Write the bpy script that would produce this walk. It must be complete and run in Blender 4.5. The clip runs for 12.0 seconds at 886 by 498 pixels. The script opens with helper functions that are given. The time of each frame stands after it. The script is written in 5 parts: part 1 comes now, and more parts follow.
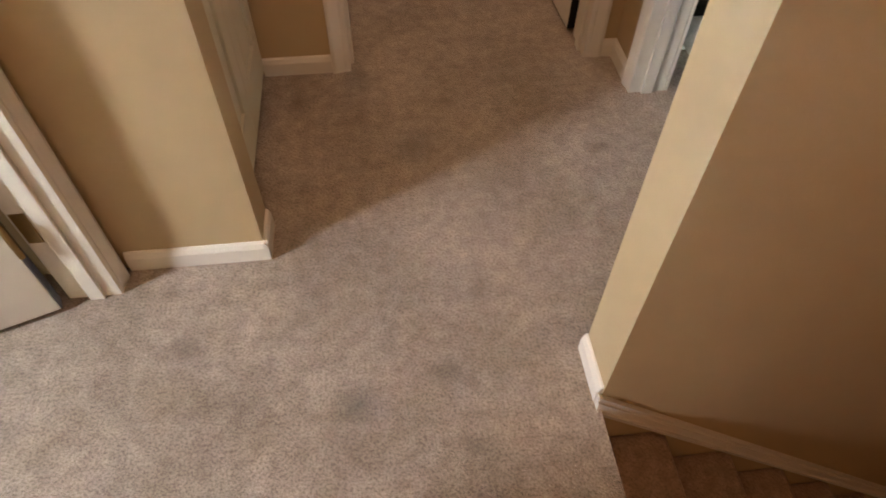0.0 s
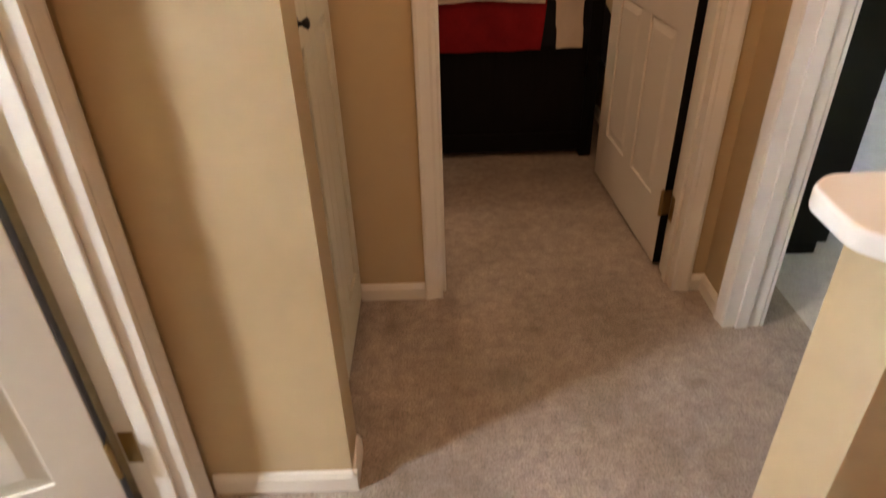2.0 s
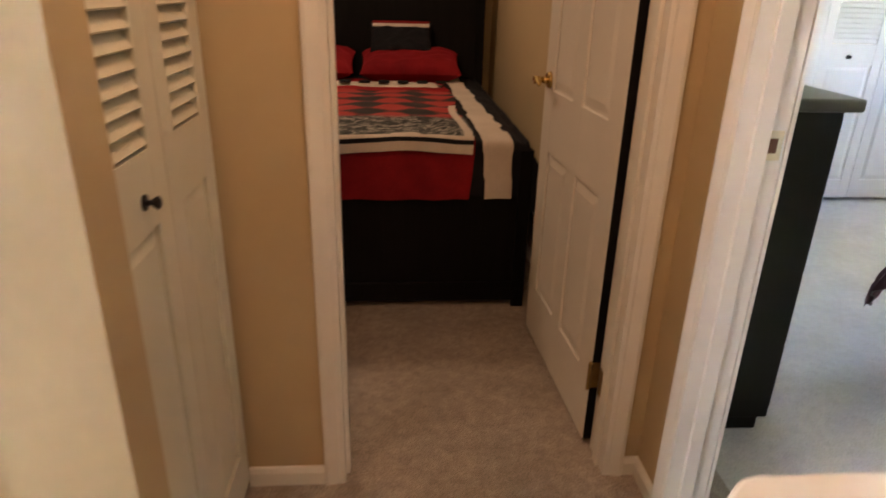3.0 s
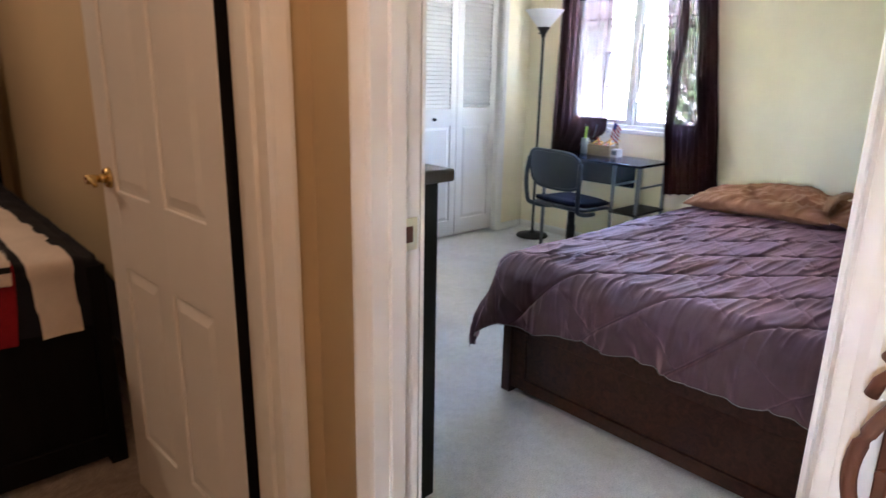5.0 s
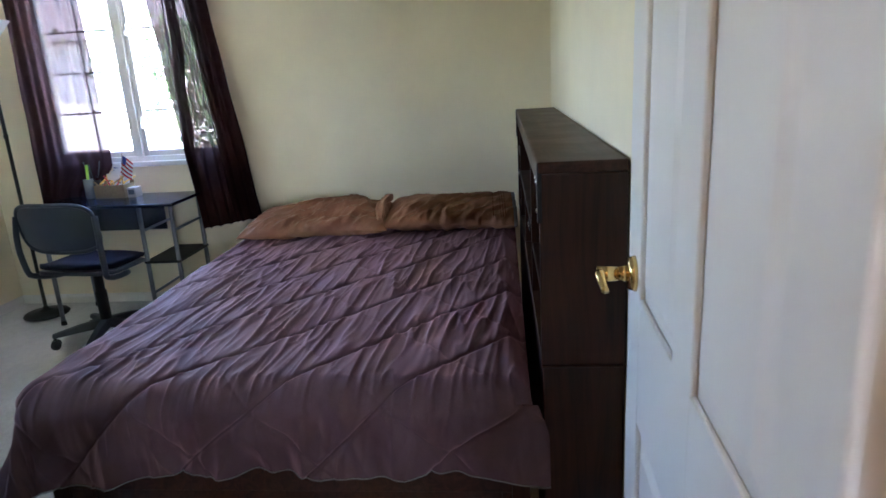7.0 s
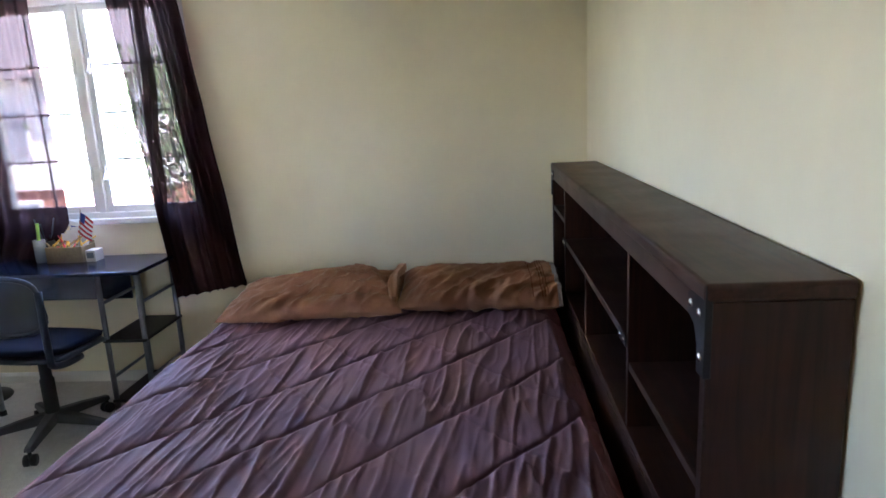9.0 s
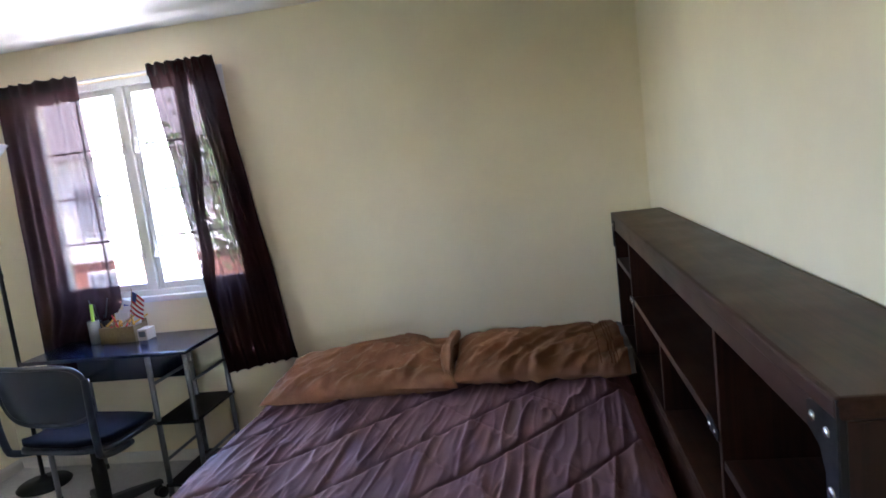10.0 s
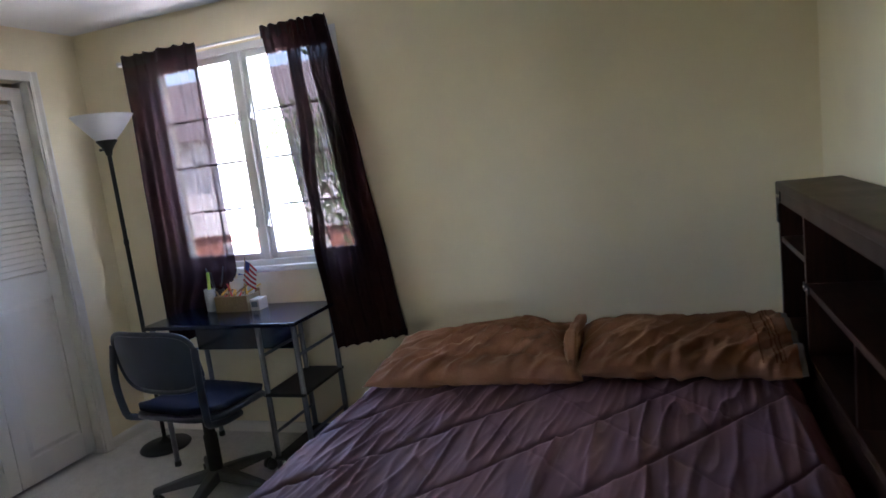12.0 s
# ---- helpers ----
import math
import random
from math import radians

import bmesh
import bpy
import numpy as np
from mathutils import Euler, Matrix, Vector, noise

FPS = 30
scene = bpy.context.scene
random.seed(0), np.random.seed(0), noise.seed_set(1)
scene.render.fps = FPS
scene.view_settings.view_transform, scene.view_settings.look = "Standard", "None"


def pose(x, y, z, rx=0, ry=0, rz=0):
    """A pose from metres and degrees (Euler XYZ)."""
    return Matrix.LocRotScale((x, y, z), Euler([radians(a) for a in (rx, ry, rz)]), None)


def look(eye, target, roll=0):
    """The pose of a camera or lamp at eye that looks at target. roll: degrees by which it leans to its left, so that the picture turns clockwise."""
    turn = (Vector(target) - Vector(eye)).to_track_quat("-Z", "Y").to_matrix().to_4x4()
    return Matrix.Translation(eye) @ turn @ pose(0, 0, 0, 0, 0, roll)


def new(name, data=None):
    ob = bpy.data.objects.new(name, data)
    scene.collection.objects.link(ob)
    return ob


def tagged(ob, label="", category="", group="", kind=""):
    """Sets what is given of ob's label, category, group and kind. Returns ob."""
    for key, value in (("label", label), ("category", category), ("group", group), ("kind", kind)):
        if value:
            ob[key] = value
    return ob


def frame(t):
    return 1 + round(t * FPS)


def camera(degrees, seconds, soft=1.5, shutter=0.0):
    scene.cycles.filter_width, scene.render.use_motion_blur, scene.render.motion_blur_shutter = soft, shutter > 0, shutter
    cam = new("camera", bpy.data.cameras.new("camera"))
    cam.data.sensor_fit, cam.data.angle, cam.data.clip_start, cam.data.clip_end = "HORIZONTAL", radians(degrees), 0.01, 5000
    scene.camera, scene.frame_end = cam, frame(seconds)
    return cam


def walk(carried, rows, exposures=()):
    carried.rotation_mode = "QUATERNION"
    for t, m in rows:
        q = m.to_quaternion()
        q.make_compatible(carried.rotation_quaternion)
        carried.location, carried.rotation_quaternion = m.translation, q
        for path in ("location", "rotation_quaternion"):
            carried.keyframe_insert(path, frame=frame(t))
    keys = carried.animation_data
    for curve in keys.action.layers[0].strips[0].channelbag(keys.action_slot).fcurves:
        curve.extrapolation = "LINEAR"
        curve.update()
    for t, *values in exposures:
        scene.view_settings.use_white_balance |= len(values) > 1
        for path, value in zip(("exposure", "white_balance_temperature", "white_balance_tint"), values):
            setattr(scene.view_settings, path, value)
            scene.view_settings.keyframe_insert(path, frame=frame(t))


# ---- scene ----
cam = camera(69.3, 12.0, shutter=0.45)
PATH = [
    (0, (0.081, 0.894, 1.256), (0.241, 2.134, -0.306), 1.0),
    (0.5, (0.067, 0.889, 1.255), (0.153, 2.192, -0.26), -0.7),
    (1, (0.04, 0.898, 1.279), (0.137, 2.28, -0.164), 0.1),
    (1.5, (-0.006, 0.893, 1.281), (0.085, 2.443, 0.021), 0.2),
    (2, (0.002, 0.923, 1.29), (0.004, 2.612, 0.219), -1.8),
    (2.5, (0.073, 1.023, 1.313), (0.139, 2.824, 0.446), 0.2),
    (2.7, (0.107, 1.075, 1.327), (0.19, 2.903, 0.52), 0.6),
    (4.3, (0.213, 1.451, 1.365), (1.086, 3.169, 0.831), 0.6),
    (4.4, (0.191, 1.442, 1.356), (1.138, 3.134, 0.866), -0.5),
    (4.5, (0.188, 1.471, 1.36), (1.224, 3.114, 0.883), -0.5),
    (5, (0.188, 1.529, 1.354), (1.491, 2.949, 0.818), 1.1),
    (5.5, (0.351, 1.677, 1.353), (1.793, 2.972, 0.861), -3.2),
    (6, (0.469, 1.751, 1.351), (2.06, 2.844, 0.827), -2.8),
    (6.5, (0.542, 1.859, 1.383), (2.386, 2.458, 0.893), -3.5),
    (6.9, (0.618, 1.928, 1.389), (2.536, 2.146, 0.864), -3.2),
    (7, (0.649, 1.934, 1.385), (2.568, 2.129, 0.857), -3.3),
    (7.2, (0.737, 1.947, 1.377), (2.649, 2.217, 0.858), -5.9),
    (8.8, (1.228, 2.126, 1.418), (3.177, 2.249, 0.986), -3.2),
    (9, (1.245, 2.169, 1.434), (3.196, 2.305, 1.012), -2.8),
    (9.5, (1.383, 2.156, 1.435), (3.329, 2.442, 1.077), -6.6),
    (10, (1.448, 2.144, 1.469), (3.405, 2.461, 1.204), -6.9),
    (10.5, (1.482, 2.17, 1.46), (3.411, 2.635, 1.212), -7.0),
    (11, (1.503, 2.201, 1.468), (3.414, 2.717, 1.19), -5.7),
    (11.5, (1.593, 2.187, 1.476), (3.462, 2.817, 1.141), -4.6),
    (12, (1.714, 2.219, 1.408), (3.576, 2.891, 1.122), -7.1),
]
EXPOSURES = [(0, 6.45, 6700, 19), (1.5, 6.58, 6700, 19), (2.5, 6.62, 6700, 19), (4.5, 6.68, 6200, 22), (5, 6.5, 6000, 22), (6, 5.95, 5740, 22), (6.5, 5.83, 5740, 20), (7, 5.8, 5790, 20), (9.5, 5.85, 6080, 26), (10.2, 5.7, 6130, 26), (11, 5.27, 6180, 26), (12, 4.97, 6230, 26)]
walk(cam, [(t, look(eye, target, roll)) for t, eye, target, roll in PATH], EXPOSURES)

# ---- world, sun, large lights ----
world = bpy.data.worlds.new("sky")
scene.world = world
world.use_nodes = True
wn = world.node_tree.nodes
sky = wn.new("ShaderNodeTexSky")
sky.sky_type = "NISHITA"
sky.sun_disc = False
sky.sun_elevation = radians(57)
sky.sun_rotation = radians(211)
world.node_tree.links.new(sky.outputs[0], wn["Background"].inputs[0])
wn["Background"].inputs[1].default_value = 0.15


def lamp(name, kind, m, watts, colour, size=0.1, size_y=None, spread=math.pi):
    data = bpy.data.lights.new(name, kind)
    data.energy, data.color = watts, colour
    if kind == "AREA":
        data.size, data.spread = size, spread
        if size_y:
            data.shape, data.size_y = "RECTANGLE", size_y
    elif kind == "SUN":
        data.angle = size
    else:
        data.shadow_soft_size = size
    ob = new(name, data)
    ob.matrix_world = m
    return ob


lamp("sun", "SUN", look((-3.0, -5.0, 9.0), (0, 0, 0)), 5.0, (1.0, 0.96, 0.9), radians(0.5))
# a portal in the bedroom window's opening guides the sky's light
portal = lamp("window_portal", "AREA", look((4.74, 4.254, 1.511), (3.0, 4.254, 1.511)), 1, (1.0, 1.0, 1.0), 1.18, 1.16)
portal.data.cycles.is_portal = True
# and another in an unseen window added to brighten the bedroom
portal_two = lamp("north_fill_portal", "AREA", look((2.16, 5.39, 1.615), (2.16, 3.0, 1.615)), 1, (1.0, 1.0, 1.0), 0.35, 0.82)
portal_two.data.cycles.is_portal = True
# warm lamps assumed out of view in the other rooms
lamp("hall_bulb", "POINT", pose(0.15, 2.02, 2.20), 0.155, (1.0, 0.62, 0.36), 0.18)
# fill lamp added over the landing to brighten the half wall
lamp("landing_fill", "POINT", pose(-0.10, -0.15, 2.15), 0.18, (1.0, 0.60, 0.34), 0.15)
lamp("red_bedroom_bulb", "POINT", pose(-0.4, 4.55, 2.2), 0.24, (1.0, 0.74, 0.48), 0.09)
# stand-in for daylight from the bathroom, in an assumed unseen window's opening
lamp("bathroom_daylight", "AREA", look((-2.72, 0.70, 1.64), (-1.0, 1.22, 0.0)), 0.36, (0.87, 0.94, 1.0), 0.46, 0.48, radians(110))

# ---- materials ----


def material(name, build):
    m = bpy.data.materials.new(name)
    m.use_nodes = True
    nt = m.node_tree
    build(nt, nt.nodes["Principled BSDF"])
    return m


def nd(nt, kind, **values):
    n = nt.nodes.new(kind)
    for k, v in values.items():
        n.inputs[k].default_value = v
    return n


def coords(nt, scale=(1, 1, 1), object_space=True):
    tc = nt.nodes.new("ShaderNodeTexCoord")
    mp = nt.nodes.new("ShaderNodeMapping")
    mp.inputs["Scale"].default_value = scale
    nt.links.new(tc.outputs["Object"], mp.inputs["Vector"])
    return mp.outputs["Vector"]


def noise_of(nt, vec, scale, detail=4.0, rough=0.55, dist=0.0):
    n = nd(nt, "ShaderNodeTexNoise", Scale=scale, Detail=detail, Roughness=rough, Distortion=dist)
    nt.links.new(vec, n.inputs["Vector"])
    return n.outputs["Fac"]


def ramp(nt, fac, stops):
    r = nt.nodes.new("ShaderNodeValToRGB")
    els = r.color_ramp.elements
    while len(els) < len(stops):
        els.new(0.5)
    for e, (p, c) in zip(els, stops):
        e.position, e.color = p, (*c, 1)
    nt.links.new(fac, r.inputs["Fac"])
    return r.outputs["Color"]


def mix(nt, fac, a, b, mode="MIX"):
    m = nt.nodes.new("ShaderNodeMix")
    m.data_type, m.blend_type = "RGBA", mode
    for sock, v in ((m.inputs[0], fac), (m.inputs[6], a), (m.inputs[7], b)):
        if isinstance(v, (int, float)):
            sock.default_value = v
        elif isinstance(v, tuple):
            sock.default_value = (*v, 1)
        else:
            nt.links.new(v, sock)
    return m.outputs[2]


def bump(nt, bsdf, height, strength, distance):
    b = nd(nt, "ShaderNodeBump", Strength=strength, Distance=distance)
    nt.links.new(height, b.inputs["Height"])
    nt.links.new(b.outputs["Normal"], bsdf.inputs["Normal"])


def painted(name, colour, rough=0.55, wear=0.06, relief=0.12, grain=180.0):
    """Wall or trim paint: roller stipple, faint blotches and scuffs."""
    def build(nt, b):
        v = coords(nt)
        blot = noise_of(nt, v, 2.2, 5, 0.6)
        fine = noise_of(nt, v, grain, 3, 0.6)
        lo = tuple(c * (1 - wear) for c in colour)
        hi = tuple(min(1, c * (1 + wear * 0.6)) for c in colour)
        col = ramp(nt, blot, [(0.3, lo), (0.7, hi)])
        nt.links.new(col, b.inputs["Base Color"])
        r = nd(nt, "ShaderNodeMapRange", **{"To Min": rough - 0.08, "To Max": rough + 0.1})
        nt.links.new(blot, r.inputs["Value"])
        nt.links.new(r.outputs[0], b.inputs["Roughness"])
        bump(nt, b, fine, relief, 0.002)
    return material(name, build)


def carpet(name, base, dark, stain, spots=(), mottle=1.0):
    """Cut pile: tufts, traffic shading at large scale and scattered stains."""
    def build(nt, b):
        v = coords(nt)
        tuft = noise_of(nt, v, 260.0, 3, 0.7)
        fine = noise_of(nt, v, 165.0, 4, 0.9)
        mid = noise_of(nt, v, 26.0, 4, 0.65)
        big = noise_of(nt, v, 3.0, 4, 0.6)
        col = ramp(nt, fine, [(0.40, dark), (0.54, base)])
        lift = ramp(nt, mid, [(0.32, (0.72, 0.71, 0.70)), (0.68, (1.10, 1.10, 1.10))])
        col = mix(nt, mottle, col, lift, "MULTIPLY")
        wide = ramp(nt, big, [(0.34, (0.76, 0.74, 0.71)), (0.64, (1.07, 1.07, 1.08))])
        col = mix(nt, mottle, col, wide, "MULTIPLY")
        for sx, sy, radius in spots:
            d = nd(nt, "ShaderNodeVectorMath")
            d.operation = "DISTANCE"
            geo = nt.nodes.new("ShaderNodeNewGeometry")
            nt.links.new(geo.outputs["Position"], d.inputs[0])
            d.inputs[1].default_value = (sx, sy, 0)
            wob = nd(nt, "ShaderNodeMath")
            wob.operation = "MULTIPLY_ADD"
            nt.links.new(noise_of(nt, v, 11.0, 4, 0.7), wob.inputs[0])
            wob.inputs[1].default_value = radius * 2.2
            nt.links.new(d.outputs["Value"], wob.inputs[2])
            mask = ramp(nt, wob.outputs[0], [(radius * 0.9, (0.58, 0.58, 0.58)), (min(1, radius * 2.1), (0, 0, 0))])
            col = mix(nt, mask, col, stain)
        nt.links.new(col, b.inputs["Base Color"])
        b.inputs["Roughness"].default_value = 0.95
        b.inputs["Specular IOR Level"].default_value = 0.1
        b.inputs["Sheen Weight"].default_value = 0.25
        b.inputs["Sheen Roughness"].default_value = 0.6
        add = nd(nt, "ShaderNodeMath")
        add.operation = "ADD"
        nt.links.new(tuft, add.inputs[0])
        nt.links.new(mid, add.inputs[1])
        bump(nt, b, add.outputs[0], 0.6, 0.008)
    return material(name, build)


def timber(name, dark, light, axis=0, rough=0.4, scale=1.0):
    """Stained wood: grain stretched along one axis, pores and wear."""
    def build(nt, b):
        s = [14.0 * scale] * 3
        s[axis] = 1.1 * scale
        v = coords(nt, tuple(s))
        g = noise_of(nt, v, 2.4, 8, 0.62, 1.2)
        col = ramp(nt, g, [(0.3, dark), (0.72, light)])
        nt.links.new(col, b.inputs["Base Color"])
        r = nd(nt, "ShaderNodeMapRange", **{"To Min": rough - 0.07, "To Max": rough + 0.14})
        nt.links.new(noise_of(nt, coords(nt), 7.0, 4), r.inputs["Value"])
        nt.links.new(r.outputs[0], b.inputs["Roughness"])
        b.inputs["Specular IOR Level"].default_value = 0.3
        bump(nt, b, g, 0.12, 0.002)
    return material(name, build)


def metal(name, colour, rough=0.25, metallic=1.0):
    def build(nt, b):
        v = coords(nt)
        n = noise_of(nt, v, 40.0, 4)
        col = ramp(nt, n, [(0.3, tuple(c * 0.82 for c in colour)), (0.7, colour)])
        nt.links.new(col, b.inputs["Base Color"])
        b.inputs["Metallic"].default_value = metallic
        r = nd(nt, "ShaderNodeMapRange", **{"To Min": rough * 0.8, "To Max": rough * 1.4})
        nt.links.new(n, r.inputs["Value"])
        nt.links.new(r.outputs[0], b.inputs["Roughness"])
    return material(name, build)


def cloth(name, a, c, weave=420.0, sheen=0.2, rough=0.9):
    """Woven fabric: thread-scale relief, soft blotches of tone."""
    def build(nt, b):
        v = coords(nt)
        n = noise_of(nt, v, 6.0, 5)
        w = noise_of(nt, v, weave, 2)
        col = ramp(nt, n, [(0.28, a), (0.72, c)])
        col = mix(nt, 1.0, col, ramp(nt, w, [(0.3, (0.86, 0.86, 0.86)), (0.7, (1.05, 1.05, 1.05))]), "MULTIPLY")
        nt.links.new(col, b.inputs["Base Color"])
        b.inputs["Roughness"].default_value = rough
        b.inputs["Specular IOR Level"].default_value = 0.25
        b.inputs["Sheen Weight"].default_value = sheen
        b.inputs["Sheen Tint"].default_value = (*[min(1.0, 4.5 * k) for k in c], 1)
        bump(nt, b, w, 0.25, 0.001)
    return material(name, build)


def plastic(name, colour, rough=0.45, spec=0.5):
    def build(nt, b):
        v = coords(nt)
        n = noise_of(nt, v, 9.0, 5)
        nt.links.new(ramp(nt, n, [(0.3, tuple(c * 0.85 for c in colour)), (0.7, colour)]), b.inputs["Base Color"])
        b.inputs["Specular IOR Level"].default_value = spec
        r = nd(nt, "ShaderNodeMapRange", **{"To Min": rough - 0.02, "To Max": rough + 0.05})
        nt.links.new(n, r.inputs["Value"])
        nt.links.new(r.outputs[0], b.inputs["Roughness"])
        bump(nt, b, noise_of(nt, v, 260.0, 2), 0.06, 0.001)
    return material(name, build)


M_HALL = painted("tan_wall_paint", (0.52, 0.405, 0.238))
M_ROOM = painted("cream_wall_paint", (0.86, 0.768, 0.535))
M_WHITE = painted("white_gloss_paint", (0.78, 0.75, 0.68), 0.38, 0.05, 0.08, 60.0)
M_DOOR = painted("white_door_paint", (0.76, 0.73, 0.67), 0.4, 0.05, 0.15, 90.0)
M_CLOSET = painted("closet_door_paint", (0.66, 0.64, 0.52), 0.42, 0.05, 0.1, 90.0)
M_CEIL = painted("ceiling_paint", (0.84, 0.83, 0.81), 0.8, 0.03, 0.5, 70.0)
# stains, and darker patches along the red door wall and near the stairs
M_CARPET = carpet("hall_carpet", (0.50, 0.425, 0.355), (0.22, 0.18, 0.148), (0.10, 0.085, 0.07),
                  [(-0.02, 1.49, 0.065), (0.17, 2.276, 0.07), (0.28, 1.754, 0.045), (0.19, 1.546, 0.05), (0.03, 2.60, 0.075), (-0.16, 2.50, 0.06),
                   (0.22, 1.37, 0.05), (0.29, 2.47, 0.035), (0.71, 2.23, 0.04), (-0.40, 1.66, 0.045)])
M_CARPET2 = carpet("bedroom_carpet", (0.74, 0.72, 0.69), (0.50, 0.485, 0.46), (0.2, 0.19, 0.17), (), 0.4)
M_STAIR = carpet("stair_carpet", (0.52, 0.36, 0.25), (0.28, 0.19, 0.13), (0.12, 0.1, 0.08))
M_VINYL = painted("bathroom_vinyl", (0.45, 0.47, 0.52), 0.3)
M_BRASS = metal("polished_brass", (0.78, 0.56, 0.22), 0.16)
M_PALEBRASS = metal("pale_brass", (0.80, 0.70, 0.46), 0.30)
M_ANTIQUE = metal("aged_brass", (0.42, 0.29, 0.12), 0.34)
M_STEEL = metal("grey_steel_tube", (0.22, 0.235, 0.26), 0.35, 0.7)
M_BOLT = metal("bright_bolt", (0.75, 0.76, 0.78), 0.2)
M_IRON = metal("black_iron", (0.022, 0.022, 0.025), 0.45, 0.6)
M_RUST = metal("brown_iron", (0.16, 0.07, 0.04), 0.5, 0.5)
M_WALNUT = timber("dark_walnut", (0.010, 0.0034, 0.0019), (0.050, 0.0155, 0.008), 2, 0.36)
M_WALNUT_X = timber("dark_walnut_along", (0.014, 0.005, 0.0026), (0.060, 0.0205, 0.0105), 0, 0.40)
# black wood, used also as the shade in door_1's hinge gap
M_BLACKWOOD_AND_GAP = timber("black_wood_and_gap_shade", (0.002, 0.0017, 0.0017), (0.006, 0.0045, 0.0045), 2, 0.6)
M_BLACKWOOD_AND_GAP.node_tree.nodes["Principled BSDF"].inputs["Specular IOR Level"].default_value = 0.15
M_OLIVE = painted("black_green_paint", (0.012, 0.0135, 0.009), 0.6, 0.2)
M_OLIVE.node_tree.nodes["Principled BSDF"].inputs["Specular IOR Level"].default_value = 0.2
# several times lighter than the body's paint
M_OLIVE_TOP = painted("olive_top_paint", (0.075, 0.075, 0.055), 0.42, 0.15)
M_QUILT = cloth("plum_quilt", (0.074, 0.038, 0.046), (0.108, 0.058, 0.070), 380.0, 0.9, 0.66)
M_QUILT.node_tree.nodes["Principled BSDF"].inputs["Specular IOR Level"].default_value = 0.4
M_PILLOW = cloth("rust_pillowcase", (0.25, 0.110, 0.055), (0.34, 0.160, 0.083), 300.0, 0.2, 0.7)
M_HEM = cloth("pale_hem", (0.13, 0.125, 0.12), (0.30, 0.29, 0.28))
M_RED = cloth("red_blanket", (0.16, 0.004, 0.008), (0.27, 0.010, 0.014), 200.0, 0.3)
M_BLACKCLOTH = cloth("black_cover", (0.006, 0.006, 0.008), (0.013, 0.013, 0.017), 420.0, 0.0)
M_CREAMCLOTH = cloth("cream_stripe", (0.55, 0.48, 0.40), (0.68, 0.60, 0.52))
M_SLATE = plastic("slate_plastic", (0.034, 0.044, 0.060), 0.34)
M_NAVY = cloth("navy_seat_fabric", (0.004, 0.006, 0.017), (0.007, 0.011, 0.028), 300.0, 0.0)
# blue strengthened in the base colour to stand in for the reflected sky
M_DESK = plastic("blue_black_laminate_sky_tint", (0.006, 0.011, 0.036), 0.16, 0.8)
M_BLACK = plastic("black_plastic", (0.014, 0.014, 0.015), 0.5)
M_GREYP = plastic("grey_plastic", (0.07, 0.075, 0.08), 0.5)

# ---- mesh helpers ----


def bm_box(x0, y0, z0, x1, y1, z1, bevel=0.0, segments=2):
    bm = bmesh.new()
    bmesh.ops.create_cube(bm, size=1)
    for v in bm.verts:
        v.co = Vector((x0 + (v.co.x + 0.5) * (x1 - x0), y0 + (v.co.y + 0.5) * (y1 - y0), z0 + (v.co.z + 0.5) * (z1 - z0)))
    if bevel:
        bmesh.ops.bevel(bm, geom=list(bm.edges), offset=bevel, segments=segments, profile=0.5, affect="EDGES")
    return bm


def bm_join(*bms):
    out = bmesh.new()
    me = bpy.data.meshes.new("t")
    for b in bms:
        b.to_mesh(me)
        out.from_mesh(me)
        b.free()
    bpy.data.meshes.remove(me)
    return out


def bm_rod(p, q, r0, r1=None, n=16):
    """A round bar from p to q."""
    r1 = r0 if r1 is None else r1
    p, q = Vector(p), Vector(q)
    bm = bmesh.new()
    bmesh.ops.create_cone(bm, cap_ends=True, segments=n, radius1=r0, radius2=r1, depth=(q - p).length)
    rot = (q - p).to_track_quat("Z", "Y").to_matrix().to_4x4()
    bmesh.ops.transform(bm, matrix=Matrix.Translation((p + q) / 2) @ rot, verts=bm.verts)
    return bm


def bm_tube(points, r, n=12, closed=False):
    """A round tube along a line of points."""
    pts = [Vector(p) for p in points]
    bm = bmesh.new()
    rings = []
    up = Vector((0.02, 0.03, 1)).normalized()
    for i, p in enumerate(pts):
        a = pts[i - 1] if i or closed else pts[i]
        b = pts[(i + 1) % len(pts)] if i < len(pts) - 1 or closed else pts[i]
        d = (b - a).normalized()
        ref = up if abs(d.dot(up)) < 0.95 else Vector((1, 0.02, 0))
        s = d.cross(ref).normalized()
        t = s.cross(d).normalized()
        rr = r(i / max(1, len(pts) - 1)) if callable(r) else r
        rings.append([bm.verts.new(p + (s * math.cos(k / n * math.tau) + t * math.sin(k / n * math.tau)) * rr) for k in range(n)])
    span = len(rings) if closed else len(rings) - 1
    for i in range(span):
        a, b = rings[i], rings[(i + 1) % len(rings)]
        for k in range(n):
            bm.faces.new((a[k], a[(k + 1) % n], b[(k + 1) % n], b[k]))
    if not closed:
        bm.faces.new(rings[0][::-1])
        bm.faces.new(rings[-1])
    bmesh.ops.recalc_face_normals(bm, faces=bm.faces)
    return bm


